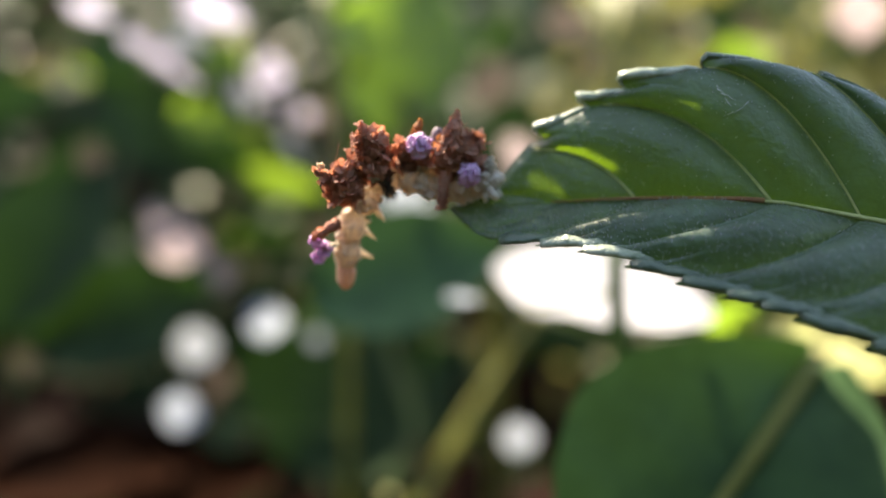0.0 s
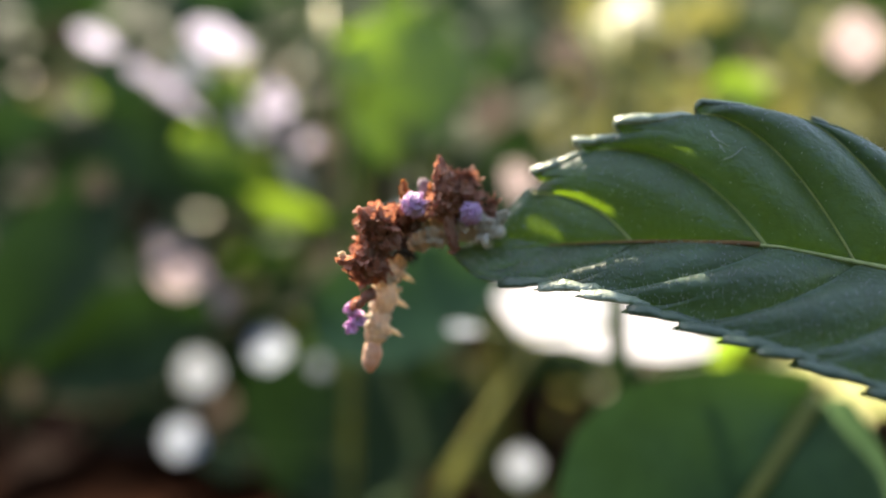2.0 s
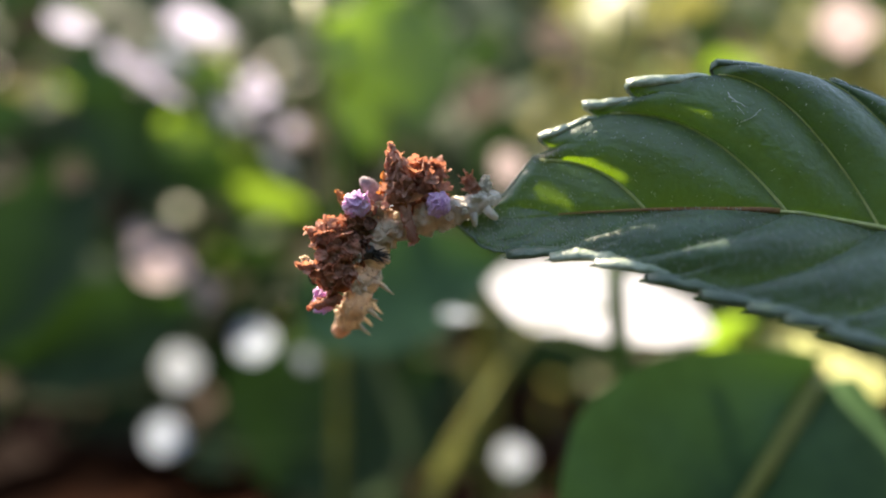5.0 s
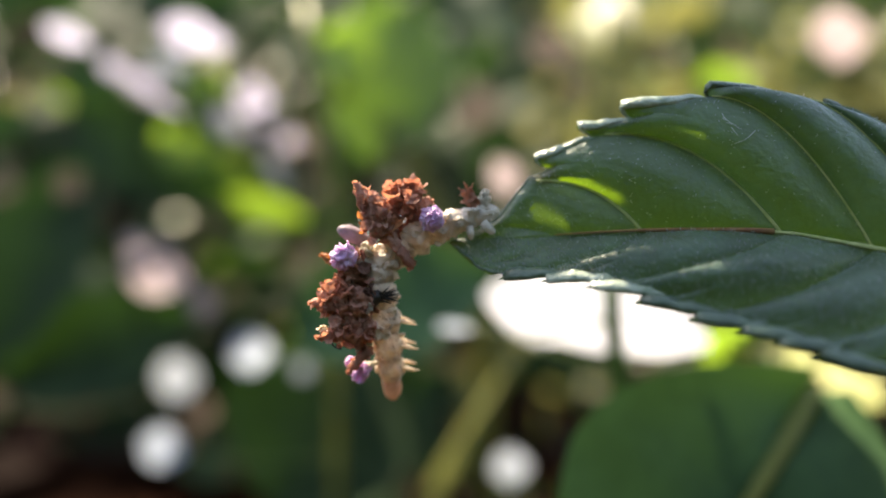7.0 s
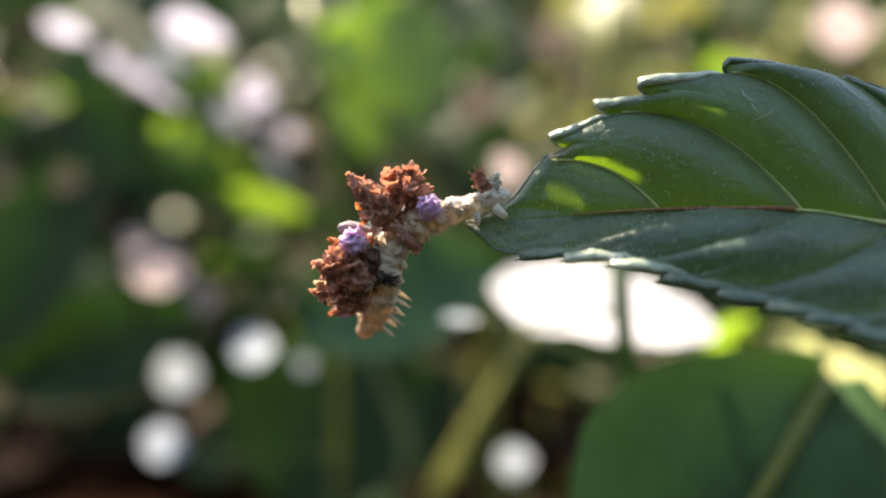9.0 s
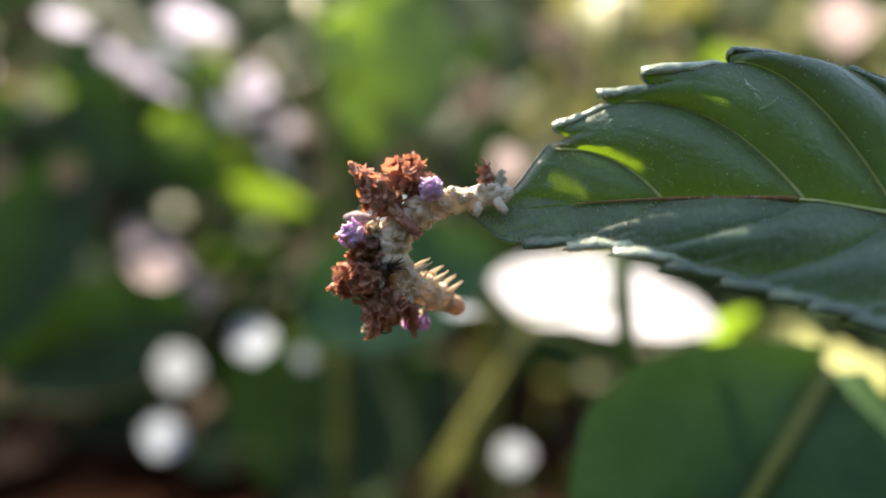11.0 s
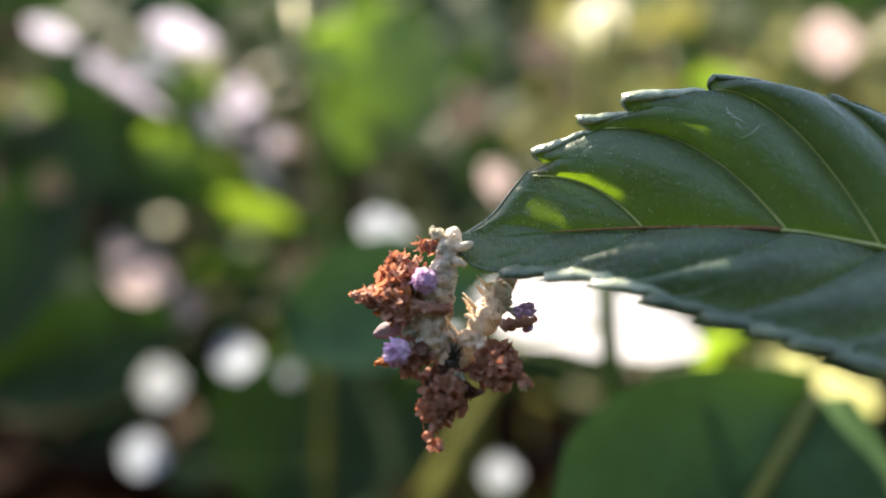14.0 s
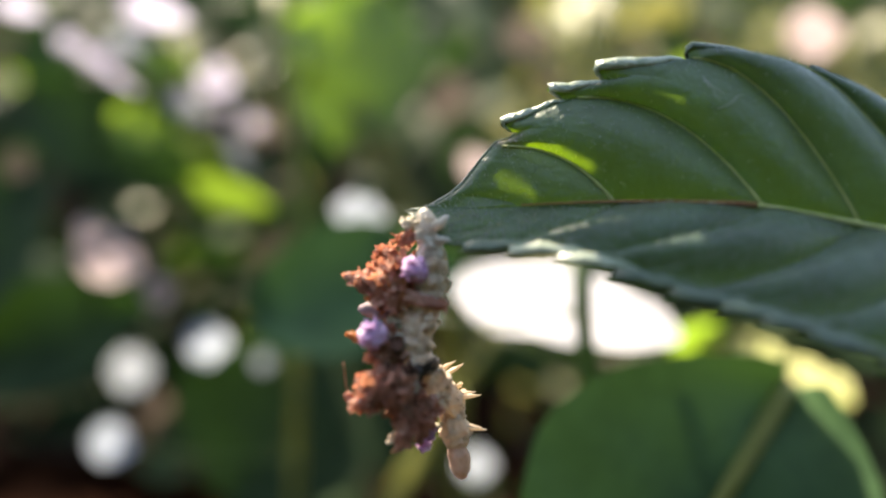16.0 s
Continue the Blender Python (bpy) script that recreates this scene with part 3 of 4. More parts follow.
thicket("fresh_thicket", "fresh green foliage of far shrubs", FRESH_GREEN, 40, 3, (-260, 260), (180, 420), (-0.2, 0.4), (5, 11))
thicket("leaf_litter", "brown dead leaves, shade under the shrubs put in their colour", SHADED_LITTER, 280, 6, (-220, 200), (150, 420), (-0.5, -0.2), (7, 16))
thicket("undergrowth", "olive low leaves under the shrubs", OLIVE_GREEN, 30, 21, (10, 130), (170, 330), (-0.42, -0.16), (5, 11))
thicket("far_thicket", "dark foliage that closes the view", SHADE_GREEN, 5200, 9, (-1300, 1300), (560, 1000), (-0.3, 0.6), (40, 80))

# hedges added out of view to hold back sky light from these sides
thicket("added_rear_thicket", "unseen foliage added behind the camera to cut sky light", SHADE_GREEN, 3400, 12, (-1000, 1000), (-750, -300), (-250, 230), (35, 75), False)
thicket("added_side_thicket", "foliage added beside the plants to cut sky light", SHADE_GREEN, 1500, 14, (-1250, -700), (-600, 900), (-250, 180), (40, 80), False)
thicket("added_side_thicket", "foliage added beside the plants to cut sky light", SHADE_GREEN, 1500, 15, (700, 1250), (-600, 900), (-250, 180), (40, 80), False)

# ---- an added, unseen leaf that shades the leaf, holed for dapples ----
def shading_leaf():
    """Added out of view in the sun's way; holes sit where dapples should fall."""
    sunward = SUNWARD
    dapples = [((8.2, 39.05, 6.1), 1.7, 0.4), ((6.6, 38.7, 3.2), 0.75, 0.2), ((6.2, 35.5, 0.6), 1.5, 0.4), ((8.5, 34.7, 0.2), 1.0, 0.4), ((12.7, 38.0, 9.75), 1.7, 0.12)]
    gaps = [(Vector(p), a, b) for p, a, b in dapples]
    side = Vector((1, 0, 0)) - sunward * sunward.x
    side.normalize()
    up = sunward.cross(side)
    centre = Vector((24, 37, 3)) + sunward * 52
    bm = bmesh.new()
    bmesh.ops.create_grid(bm, x_segments=260, y_segments=150, size=1)
    spots = []
    for p, a, b in gaps:
        q = p + sunward * 52 - centre
        spots.append((q.dot(side), q.dot(up), a, b))
    margin = []
    for k in range(19):
        v = 3.3 + 0.16 * k
        q = along(TOP, v) + sunward * 52 - centre
        margin.append((q.dot(side), q.dot(up), 0.3 if v < 5.2 else 0.1, -0.08 if 4.1 < v < 5.05 else 0.2))
    margin.sort()
    edge_x = [margin[0][0] - 2.0, *(m[0] for m in margin), margin[-1][0] + 1.2]
    edge_lap = [0, *(m[2] for m in margin), 0]
    edge_near = [0, *(m[3] for m in margin), 0]
    edge_y = [-30, *(m[1] for m in margin), -30]
    doomed = []
    for f in bm.faces:
        c = f.calc_center_median()
        x, y = c.x * 21, c.y * 20
        rim = np.interp(x, edge_x, edge_y)
        front = rim + np.interp(x, edge_x, edge_lap) + 0.2 * noise.noise((x * 1.2, 5, 0))
        if rim - np.interp(x, edge_x, edge_near) < y < front or any(((x - u) / a) ** 2 + ((y - v) / b) ** 2 < 1 + 0.5 * noise.noise((x * 1.5, y * 1.5, 0)) for u, v, a, b in spots) or c.x ** 4 + abs(c.y) ** 2.5 > 1:
            doomed.append(f)
    bmesh.ops.delete(bm, geom=doomed, context="FACES")
    for v in bm.verts:
        v.co = centre + side * v.co.x * 21 + up * v.co.y * 20 + sunward * 3 * noise.noise((v.co.x * 2, v.co.y * 2, 0))
    return bm


over = thing("added_shade_branch", "unseen branch added to shade the leaf", "plant", BASE)
part("leaf", shading_leaf(), SHADE_GREEN, over, "unseen leaf with holes placed to let dapples through")
bm = bmesh.new()
tube(bm, spline([Vector((8, 57, 48)), Vector((27, 58, 53)), Vector((62, 72, 74)), Vector((135, 150, 85)), Vector((165, 170, 0)), Vector((170, 170, 0)) + down * 246], 24), [1.5] * 24, 8)
part("branch", bm, STALK, over)

# ---- the caterpillar ----
larva = thing("caterpillar", "cream looper caterpillar decked with dried brown and lilac petals", "caterpillar", BASE @ pose(0, 39.3 * MM, 0))
COUNT = 13
GIRTH = (0.56, 0.62, 0.72, 0.88, 0.95, 0.95, 0.95, 0.93, 0.92, 0.92, 0.86, 0.76, 0.58)


def ring(girth, seed, head=False):
    """One lumpy body ring along +x."""
    bm = bmesh.new()
    bmesh.ops.create_uvsphere(bm, u_segments=44, v_segments=30, radius=1)
    rng = random.Random(seed)
    knobs = [Vector((rng.gauss(0, 1), rng.gauss(0, 1), rng.gauss(0, 0.45))).normalized() for _ in range(0 if head else 30)]
    for v in bm.verts:
        d = v.co.normalized()
        x = d.z
        flat = (abs(d.x) ** 2.6 + abs(d.y) ** 2.6) ** (1 / 2.6) or 1
        wave = 1 if head else 1 + 0.05 * math.cos(x * 9)
        lump = 1 + 0.2 * noise.noise((d.x * 2.3 + seed * 3.1, d.y * 2.3, d.z * 2.3)) + 0.1 * noise.noise((d.x * 6, d.y * 6 + seed, d.z * 6))
        for q in knobs:
            lump += 0.13 * math.exp(-((d - q).length / 0.13) ** 2)
        v.co = Vector((x * (1.15 if head else 1.3 if girth < 0.9 and seed > 8 else 1.1), d.x * girth * wave * lump, -d.y * girth * wave * lump))
    return bm


rings = []
for i in range(COUNT):
    skin = WHITE_SKIN if i < 3 else HEAD_SKIN if i == COUNT - 1 else CREAM_SKIN
    name = "head" if i == COUNT - 1 else "body_segment"
    rings.append(part(name, ring(GIRTH[i], i, i == COUNT - 1), skin, larva, "pinkish brown head" if i == COUNT - 1 else "whitish rear segment" if i < 3 else ""))


def legs(i, spread, size, mat, name, lean=0.2, thick=0.38):
    for y in (-spread, spread):
        bm = bmesh.new()
        g = GIRTH[i]
        blunt = 1 if thick > 0.3 else 0.45
        path = [Vector((0, y, -g * 0.7)), Vector((lean * 0.5, y * 1.25, -g - size * 0.4)), Vector((lean * 0.9, y * 1.2, -g - size * 0.8)), Vector((lean, y * 1.15, -g - size))]
        tube(bm, path, [size * thick * 1.15, size * thick, size * thick * 0.85 * blunt, size * thick * 0.4 * blunt], 14)
        for v in bm.verts:
            v.co += v.co.normalized() * 0.07 * noise.noise(v.co * 3)
        part(name, bm, mat, rings[i])


legs(0, 0.4, 0.65, WHITE_SKIN, "clasper", -0.4)
legs(1, 0.42, 0.55, WHITE_SKIN, "proleg", 0.1)
for i in (9, 10, 11):
    legs(i, 0.3, 0.95, CREAM_SKIN, "leg", 0.45, 0.13)


def flake(bm, centre, size, rng, normal=None, stretch=1.0, fold=0.5):
    """A crumpled scrap of dry petal."""
    n = Vector(normal) if normal else Vector((rng.gauss(0, 1), rng.gauss(0, 1), rng.gauss(0, 1)))
    n.normalize()
    a = n.orthogonal().normalized()
    a.rotate(Matrix.Rotation(rng.uniform(0, 6.3), 3, n))
    b = n.cross(a)
    off = rng.uniform(0, 90)
    m = 9
    grid = []
    curl = rng.uniform(-1, 1) * fold
    for i in range(m):
        row = []
        for j in range(m):
            u, w = 2 * i / (m - 1) - 1, 2 * j / (m - 1) - 1
            r = max(abs(u), abs(w))
            l = math.hypot(u, w) or 1
            k = r / l * (1 + 0.3 * noise.noise((u / l * 1.6 + off, w / l * 1.6, off)) + 0.12 * noise.noise((u / l * 4 + off, w / l * 4, off)))
            u2, w2 = u * k * stretch, w * k
            h = curl * (u2 * u2 - w2 * 0.4) + 0.4 * fold * noise.noise((u2 * 1.7 + off, w2 * 1.7, 0)) + 0.22 * noise.noise((u2 * 4 + off, w2 * 4, 2))
            row.append(bm.verts.new(Vector(centre) + (a * u2 + b * w2 + n * h) * size))
        grid.append(row)
    for i in range(m - 1):
        for j in range(m - 1):
            bm.faces.new((grid[i][j], grid[i + 1][j], grid[i + 1][j + 1], grid[i][j + 1]))


def scrap(name, mat, host, bm, label=""):
    ob = part(name, bm, mat, rings[host], label)
    s = ob.modifiers.new("thickness", "SOLIDIFY")
    s.thickness, s.offset = 0.00007, 0
    return ob


def crumple(centre, size, seed):
    """A small crumpled ball of dry petals."""
    bm = bmesh.new()
    bmesh.ops.create_icosphere(bm, subdivisions=4, radius=1)
    for v in bm.verts:
        d = v.co.normalized()
        fold = 1 - abs(noise.noise(d * 1.7 + Vector((seed, 0, 0)))) * 2
        crease = 1 - abs(noise.noise(d * 3.8 + Vector((0, seed, 0)))) * 2
        r = 0.38 + 0.44 * fold + 0.24 * crease + 0.12 * noise.noise(d * 9 + Vector((seed, seed, 0)))
        v.co = Vector(centre) + d * r * size
    return bm


def floret(host, centre, face, size, seed, mat=LILAC, label="fresh lilac floret"):
    """A small lobed flower with ruffled edges."""
    rng = random.Random(seed)
    face = Vector(face).normalized()
    a = face.orthogonal().normalized()
    b = face.cross(a)
    bm = bmesh.new()
    bands, spokes, off = 7, 35, rng.uniform(0, 50)
    rows = []
    for i in range(bands):
        f = i / (bands - 1)
        row = []
        for k in range(spokes):
            ang = 2 * math.pi * k / spokes
            lobe = 0.66 + 0.34 * abs(math.cos(2.5 * ang + off)) ** 0.7 + 0.2 * noise.noise((math.cos(ang) * 2 + off, math.sin(ang) * 2, 3))
            r = size * (0.12 + 0.75 * f * lobe)
            h = size * (0.55 * f ** 1.4 - 0.35 + 0.45 * f * noise.noise((math.cos(ang) * 2.2 + off, math.sin(ang) * 2.2, f * 2)) - 0.35 * f ** 3 * (1 + math.sin(5 * ang + off)))
            row.append(bm.verts.new(Vector(centre) + (a * math.cos(ang) + b * math.sin(ang)) * r + face * h))
        rows.append(row)
    base = bm.verts.new(Vector(centre) - face * size * 0.8)
    for k in range(spokes):
        bm.faces.new((base, rows[0][(k + 1) % spokes], rows[0][k]))
        for p, q in zip(rows, rows[1:]):
            bm.faces.new((p[k], p[(k + 1) % spokes], q[(k + 1) % spokes], q[k]))
    return scrap("lilac_floret" if mat is LILAC else "pale_floret", mat, host, bm, label)


def shard(host, mat, start, end, radii, seed, label, name="dried_petal", rough=0.3):
    """A ragged tongue of matted dry petal from start to end, its thickness given from end to end."""
    rng = random.Random(seed)
    a, b = Vector(start), Vector(end)
    long = (b - a).length
    bend = Vector((noise.noise((seed, 1, 0)), noise.noise((seed, 2, 0)), noise.noise((seed, 3, 0)))) * long * 0.35
    path = spline([a, (a + b) / 2 + bend, b], 14)
    thick = [max(0.03, np.interp(k / 13, np.linspace(0, 1, len(radii)), radii)) for k in range(14)]
    bm = bmesh.new()
    tube(bm, path, [r * 0.8 for r in thick], 14)
    off = Vector((seed * 3.7, seed, 0))
    for k, v in enumerate(bm.verts):
        p = v.co * 3.2 + off
        v.co = path[k // 14] + (v.co - path[k // 14]) * (1 + rough * (2.4 * noise.noise(p) + 1.6 * noise.noise(p * 2.7)))
    scraps = int(8 + 9 * long * max(radii)) if rough > 0.2 else 3
    for _ in range(scraps):
        k = rng.randrange(14)
        away = Vector((rng.gauss(0, 1), rng.gauss(0.2, 1), rng.gauss(0, 1))).normalized()
        flake(bm, path[k] + away * thick[k] * rng.uniform(0.3, 0.75), min(0.36, 0.1 + thick[k] * rng.uniform(0.3, 0.6)), rng, away + Vector((rng.gauss(0, 0.6), rng.gauss(0, 0.6), rng.gauss(0, 0.6))), rng.choice((1, 1.2)), 0.9)
    return part(name, bm, mat, rings[host], label)


def heap(host, mats, centre, spread, balls, flakes, seed, label, grit=0.42):
    """Many small crumpled florets matted together, with petals standing off them."""
    rng = random.Random(seed)
    c0 = Vector(centre)
    for k in range(balls):
        d = Vector((rng.gauss(0, 1), rng.gauss(0.3, 1), rng.gauss(0.1, 1))).normalized() * (rng.uniform(0.35, 0.9) if k else 0)
        c = c0 + Vector((d.x * spread[0], d.y * spread[1], d.z * spread[2]))
        size = min(spread) * (0.75 if k == 0 else rng.uniform(0.28, 0.52))
        part("dried_floret", crumple(c, size, seed * 7.3 + k * 3.1), rng.choice(mats), rings[host], label)
    for _ in range(flakes):
        bm = bmesh.new()
        d = Vector((rng.gauss(0, 1), rng.gauss(0.35, 1), rng.gauss(0.15, 1))).normalized()
        c = c0 + Vector((d.x * spread[0], d.y * spread[1], d.z * spread[2])) * rng.uniform(0.75, 1.1)
        for _ in range(3):
            near = c + Vector((rng.gauss(0, 0.16), rng.gauss(0, 0.16), rng.gauss(0, 0.16)))
            flake(bm, near, grit * rng.uniform(0.4, 1.1), rng, d * 0.9 + Vector((rng.gauss(0, 0.6), rng.gauss(0, 0.6), rng.gauss(0, 0.6))), rng.choice((1, 1, 1.3)), 0.95)
        part("dried_petal", bm, rng.choice(mats), rings[host])


def lilac_flower(host, foot, centre, size, seed):
    """A ruffled lilac flower on a short pale tube."""
    rng = random.Random(seed)
    a, c = Vector(foot), Vector(centre)
    out_way = (c - a).normalized()
    shard(host, PETAL, a, c, [size * 0.3, size * 0.4, size * 0.55], seed, "pale base of a lilac flower", "flower_tube", 0.15)
    bm = bmesh.new()
    bmesh.ops.create_icosphere(bm, subdivisions=5, radius=1)
    for v in bm.verts:
        d = v.co.normalized()
        fold = 1 - abs(noise.noise(d * 1.3 + Vector((seed, 0, 0)))) * 2
        ruff = 1 - abs(noise.noise(d * 5.5 + Vector((0, seed, 0)))) * 2
        v.co = c + d * size * (0.44 + 0.26 * fold + 0.05 * ruff + 0.06 * noise.noise(d * 9))
    part("flower_heart", bm, LILAC, rings[host], "fresh lilac flower")
    for k in range(4):
        lean = (out_way * 0.5 + Vector((rng.gauss(0, 0.9), abs(rng.gauss(0.4, 0.4)), rng.gauss(0, 0.9)))).normalized()
        floret(host, c + lean * size * 0.42, lean, size * rng.uniform(0.55, 0.8), seed * 9 + k)


# from the rear to the head; x looks to the head, y to the viewer, z is the back
shard(0, UMBER, (0.3, 0.0, 0.4), (0.4, 0.1, 1.5), [0.22, 0.34, 0.45, 0.3], 2, "small tuft of dried brown petal")
for k, tip in enumerate(((0.0, 0.2, 2.0), (0.9, 0.2, 1.9), (1.0, 0.1, 1.5), (0.5, 0.3, 2.1))):
    shard(0, RUST, (0.4, 0.1, 1.3), tip, [0.1, 0.07, 0.02], 60 + k, "thin dried brown tip", rough=0.15)
shard(0, PETAL, (-0.2, 0.1, 0.3), (-0.5, 0.1, 1.3), [0.25, 0.3, 0.38, 0.15], 61, "cream petal scrap", "pale_petal")
for i, x, y, z in ((0, 0.2, 0.5, 0.35), (1, -0.3, 0.55, 0.4), (1, 0.4, 0.6, 0.1), (2, 0.1, 0.6, 0.5), (2, -0.4, 0.65, -0.1)):
    part("skin_lump", crumple((x, y, z), 0.3, 70 + i + x), WHITE_SKIN, rings[i], "lump of whitish skin")
lilac_flower(3, (0.0, 0.4, 0.3), (0.1, 1.15, 0.7), 1.02, 3)
# the rear heap: a dark slab, and in front of it a rusty pointed petal that also hangs over the side
heap(4, (UMBER, UMBER, RUST), (-0.4, -0.2, 2.0), (1.3, 0.9, 1.3), 12, 40, 7, "matted dried brown florets")
shard(5, RUST, (-0.1, 0.7, 0.9), (-0.3, 0.7, 4.6), [0.7, 0.9, 0.95, 0.6, 0.06], 5, "pointed rusty dried petal", rough=0.34)
shard(5, RUST, (-0.1, 0.9, 1.3), (-0.1, 1.15, -1.2), [0.5, 0.45, 0.4, 0.34, 0.26], 6, "rusty dried petal hanging over the side", rough=0.25)
heap(5, (RUST, RUST, ORANGE), (0.0, 0.6, 1.8), (1.0, 0.75, 1.0), 8, 30, 8, "matted rusty florets", 0.4)
shard(4, UMBER, (-0.4, 0.1, 2.6), (-1.3, 0.2, 3.1), [0.35, 0.25, 0.05], 43, "ragged dark dried petal")
bm = bmesh.new()
tube(bm, [Vector((-0.2 + 0.05 * k, -0.6 + 0.02 * k, 0.9 + 0.27 * k)) for k in range(10)], [0.2, 0.26, 0.34, 0.42, 0.47, 0.5, 0.5, 0.47, 0.38, 0.18], 18)
for v in bm.verts:
    v.co += v.co.normalized() * (0.16 * noise.noise(v.co * 4) + 0.08 * noise.noise(v.co * 9))
part("withered_bud", bm, MAUVE, rings[6], "dull mauve withered bud")
floret(6, (0.3, 0.4, 1.3), (0.5, 0.7, 0.5), 0.55, 10, PETAL, "cream petal scrap")
shard(6, PETAL, (0.2, 0.5, 0.9), (0.6, 0.6, 1.7), [0.12, 0.22, 0.08], 62, "cream petal scrap", "pale_petal")
lilac_flower(7, (-0.2, 0.4, 0.7), (-0.3, 0.9, 2.3), 1.12, 9)
heap(7, (UMBER, DARK_DRY, RUST), (0.2, 0.15, 1.5), (0.95, 0.7, 1.0), 8, 26, 16, "dark matted dried florets")
shard(7, ORANGE, (0.1, -0.2, 2.2), (-0.2, -0.2, 3.7), [0.15, 0.36, 0.34, 0.05], 12, "orange dried petal lit from behind", rough=0.25)
# the dark bristly tuft
bm = bmesh.new()
rng = random.Random(19)
bmesh.ops.create_icosphere(bm, subdivisions=3, radius=0.42)
for v in bm.verts:
    v.co = v.co * (1 + 0.5 * noise.noise(v.co * 5)) + Vector((0, 0.85, 0.4))
for _ in range(34):
    tip = Vector((rng.uniform(-0.6, 0.5), 1.25 + rng.uniform(-0.2, 0.3), rng.uniform(-1.0, -0.1)))
    tube(bm, [Vector((rng.uniform(-0.3, 0.3), 0.95, 0.35)), tip * 0.6 + Vector((0, 0.5, 0.15)), tip], [0.05, 0.03, 0.008], 4, False)
part("bristle_tuft", bm, BRISTLE, rings[8], "dark bristly flower tuft")
# the front heap
heap(8, (UMBER, UMBER, DARK_DRY), (0.1, 0.45, 1.2), (1.15, 0.75, 0.95), 10, 22, 11, "dark matted dried florets")
heap(8, (RUST, RUST, UMBER), (0.0, 0.2, 2.2), (1.2, 0.85, 1.25), 13, 54, 13, "matted dried brown florets")
heap(9, (UMBER, RUST, RUST), (0.0, 0.4, 1.9), (1.1, 0.85, 1.2), 13, 54, 14, "matted dried brown florets")
shard(8, RUST, (0.1, 0.4, 2.6), (-0.2, 0.5, 4.3), [0.5, 0.55, 0.3, 0.06], 41, "rusty dried petal with a pale tip")
shard(9, RUST, (0.2, 0.5, 2.4), (0.3, 0.8, 3.9), [0.5, 0.5, 0.35, 0.1], 42, "ragged rusty dried petal")
shard(9, CREAM_SKIN, (0.1, 0.3, 3.3), (-0.1, 0.5, 3.8), [0.15, 0.28, 0.1], 63, "pale peach petal tip", "pale_petal")
floret(8, (0.5, 1.15, 1.0), (0.3, 1, 0.3), 0.42, 34, PETAL, "cream petal scrap")
floret(9, (0.6, 1.0, 0.3), (0.3, 1, -0.2), 0.62, 64, CREAM_SKIN, "pale peach petal scrap")
shard(10, UMBER, (-0.2, 0.6, 1.1), (0.9, 0.8, 2.4), [0.42, 0.4, 0.3, 0.34, 0.2], 15, "dark dried petal tongue")
# small lilac flowers near the head
for k, (c, size) in enumerate((((-0.3, 0.4, 1.65), 0.62), ((-0.8, 0.25, 2.2), 0.5), ((0.3, 0.15, 1.9), 0.5))):
    for j in range(2):
        lean = Vector((0.2 - 0.5 * j, 0.8, 0.7 - 0.6 * j)).normalized()
        floret(11, Vector(c) + lean * 0.1, lean, size, 80 + 3 * k + j)
shard(11, PETAL, (-0.5, 0.2, 0.6), (-0.3, 0.25, 1.7), [0.14, 0.18, 0.24, 0.2], 65, "cream petal scrap", "pale_petal")
# a thin dry curl and a scrap that dangles on silk
bm = bmesh.new()
tube(bm, [Vector((0.6 + 0.5 * math.cos(a), 0.9, 2.7 + 0.5 * math.sin(a))) for a in (0.33 * k for k in range(17))], [0.05] * 17, 6)
part("dry_curl", bm, BRISTLE, rings[9], "thin dark curl of dry stalk")
bm = bmesh.new()
rng = random.Random(66)
tube(bm, spline([Vector((-0.35, 0, 0.5)), Vector((0.05, 0.1, 0)), Vector((0.4, 0, -0.6))], 12), [0.08, 0.2, 0.3, 0.34, 0.3, 0.24, 0.22, 0.26, 0.28, 0.26, 0.2, 0.08], 12)
for v in bm.verts:
    v.co.y *= 0.5
    v.co += Vector((noise.noise(v.co * 3), noise.noise(v.co * 3 + Vector((9, 0, 0))), noise.noise(v.co * 3 + Vector((0, 9, 0))))) * 0.22
for _ in range(7):
    flake(bm, (rng.uniform(-0.3, 0.3), rng.uniform(-0.1, 0.2), rng.uniform(-0.5, 0.4)), rng.uniform(0.14, 0.24), rng, None, 1.2, 0.9)
tube(bm, spline([Vector((-0.3, 0, 0.4)), Vector((-0.1, 0, 1.2)), Vector((0.1, 0, 2.2))], 8), [0.018] * 8, 5)
dangling = part("dangling_petal", bm, RUST, larva, "scrap of dried rusty petal dangling on a silk thread")

# short fleshy points all over the skin
rng = random.Random(29)
for i in range(12):
    bm = bmesh.new()
    for _ in range(70 if i > 2 else 26):
        a, x = rng.uniform(0, 6.283), rng.uniform(-0.8, 0.8)
        out_way = Vector((0, math.cos(a), math.sin(a)))
        p = out_way * GIRTH[i] * 0.92 * math.sqrt(1 - (x / 1.1) ** 2) + Vector((x, 0, 0))
        lean = (out_way + Vector((rng.gauss(0, 0.5), rng.gauss(0, 0.3), rng.gauss(0, 0.3)))).normalized()
        h = rng.uniform(0.1, 0.26)
        tube(bm, [p, p + lean * h * 0.6, p + lean * h], [0.09, 0.06, 0.012], 5, False)
    tagged(part("skin_wart", bm, WHITE_SKIN if i < 3 else CREAM_SKIN, rings[i], "short fleshy points on the skin"), kind="stuff")
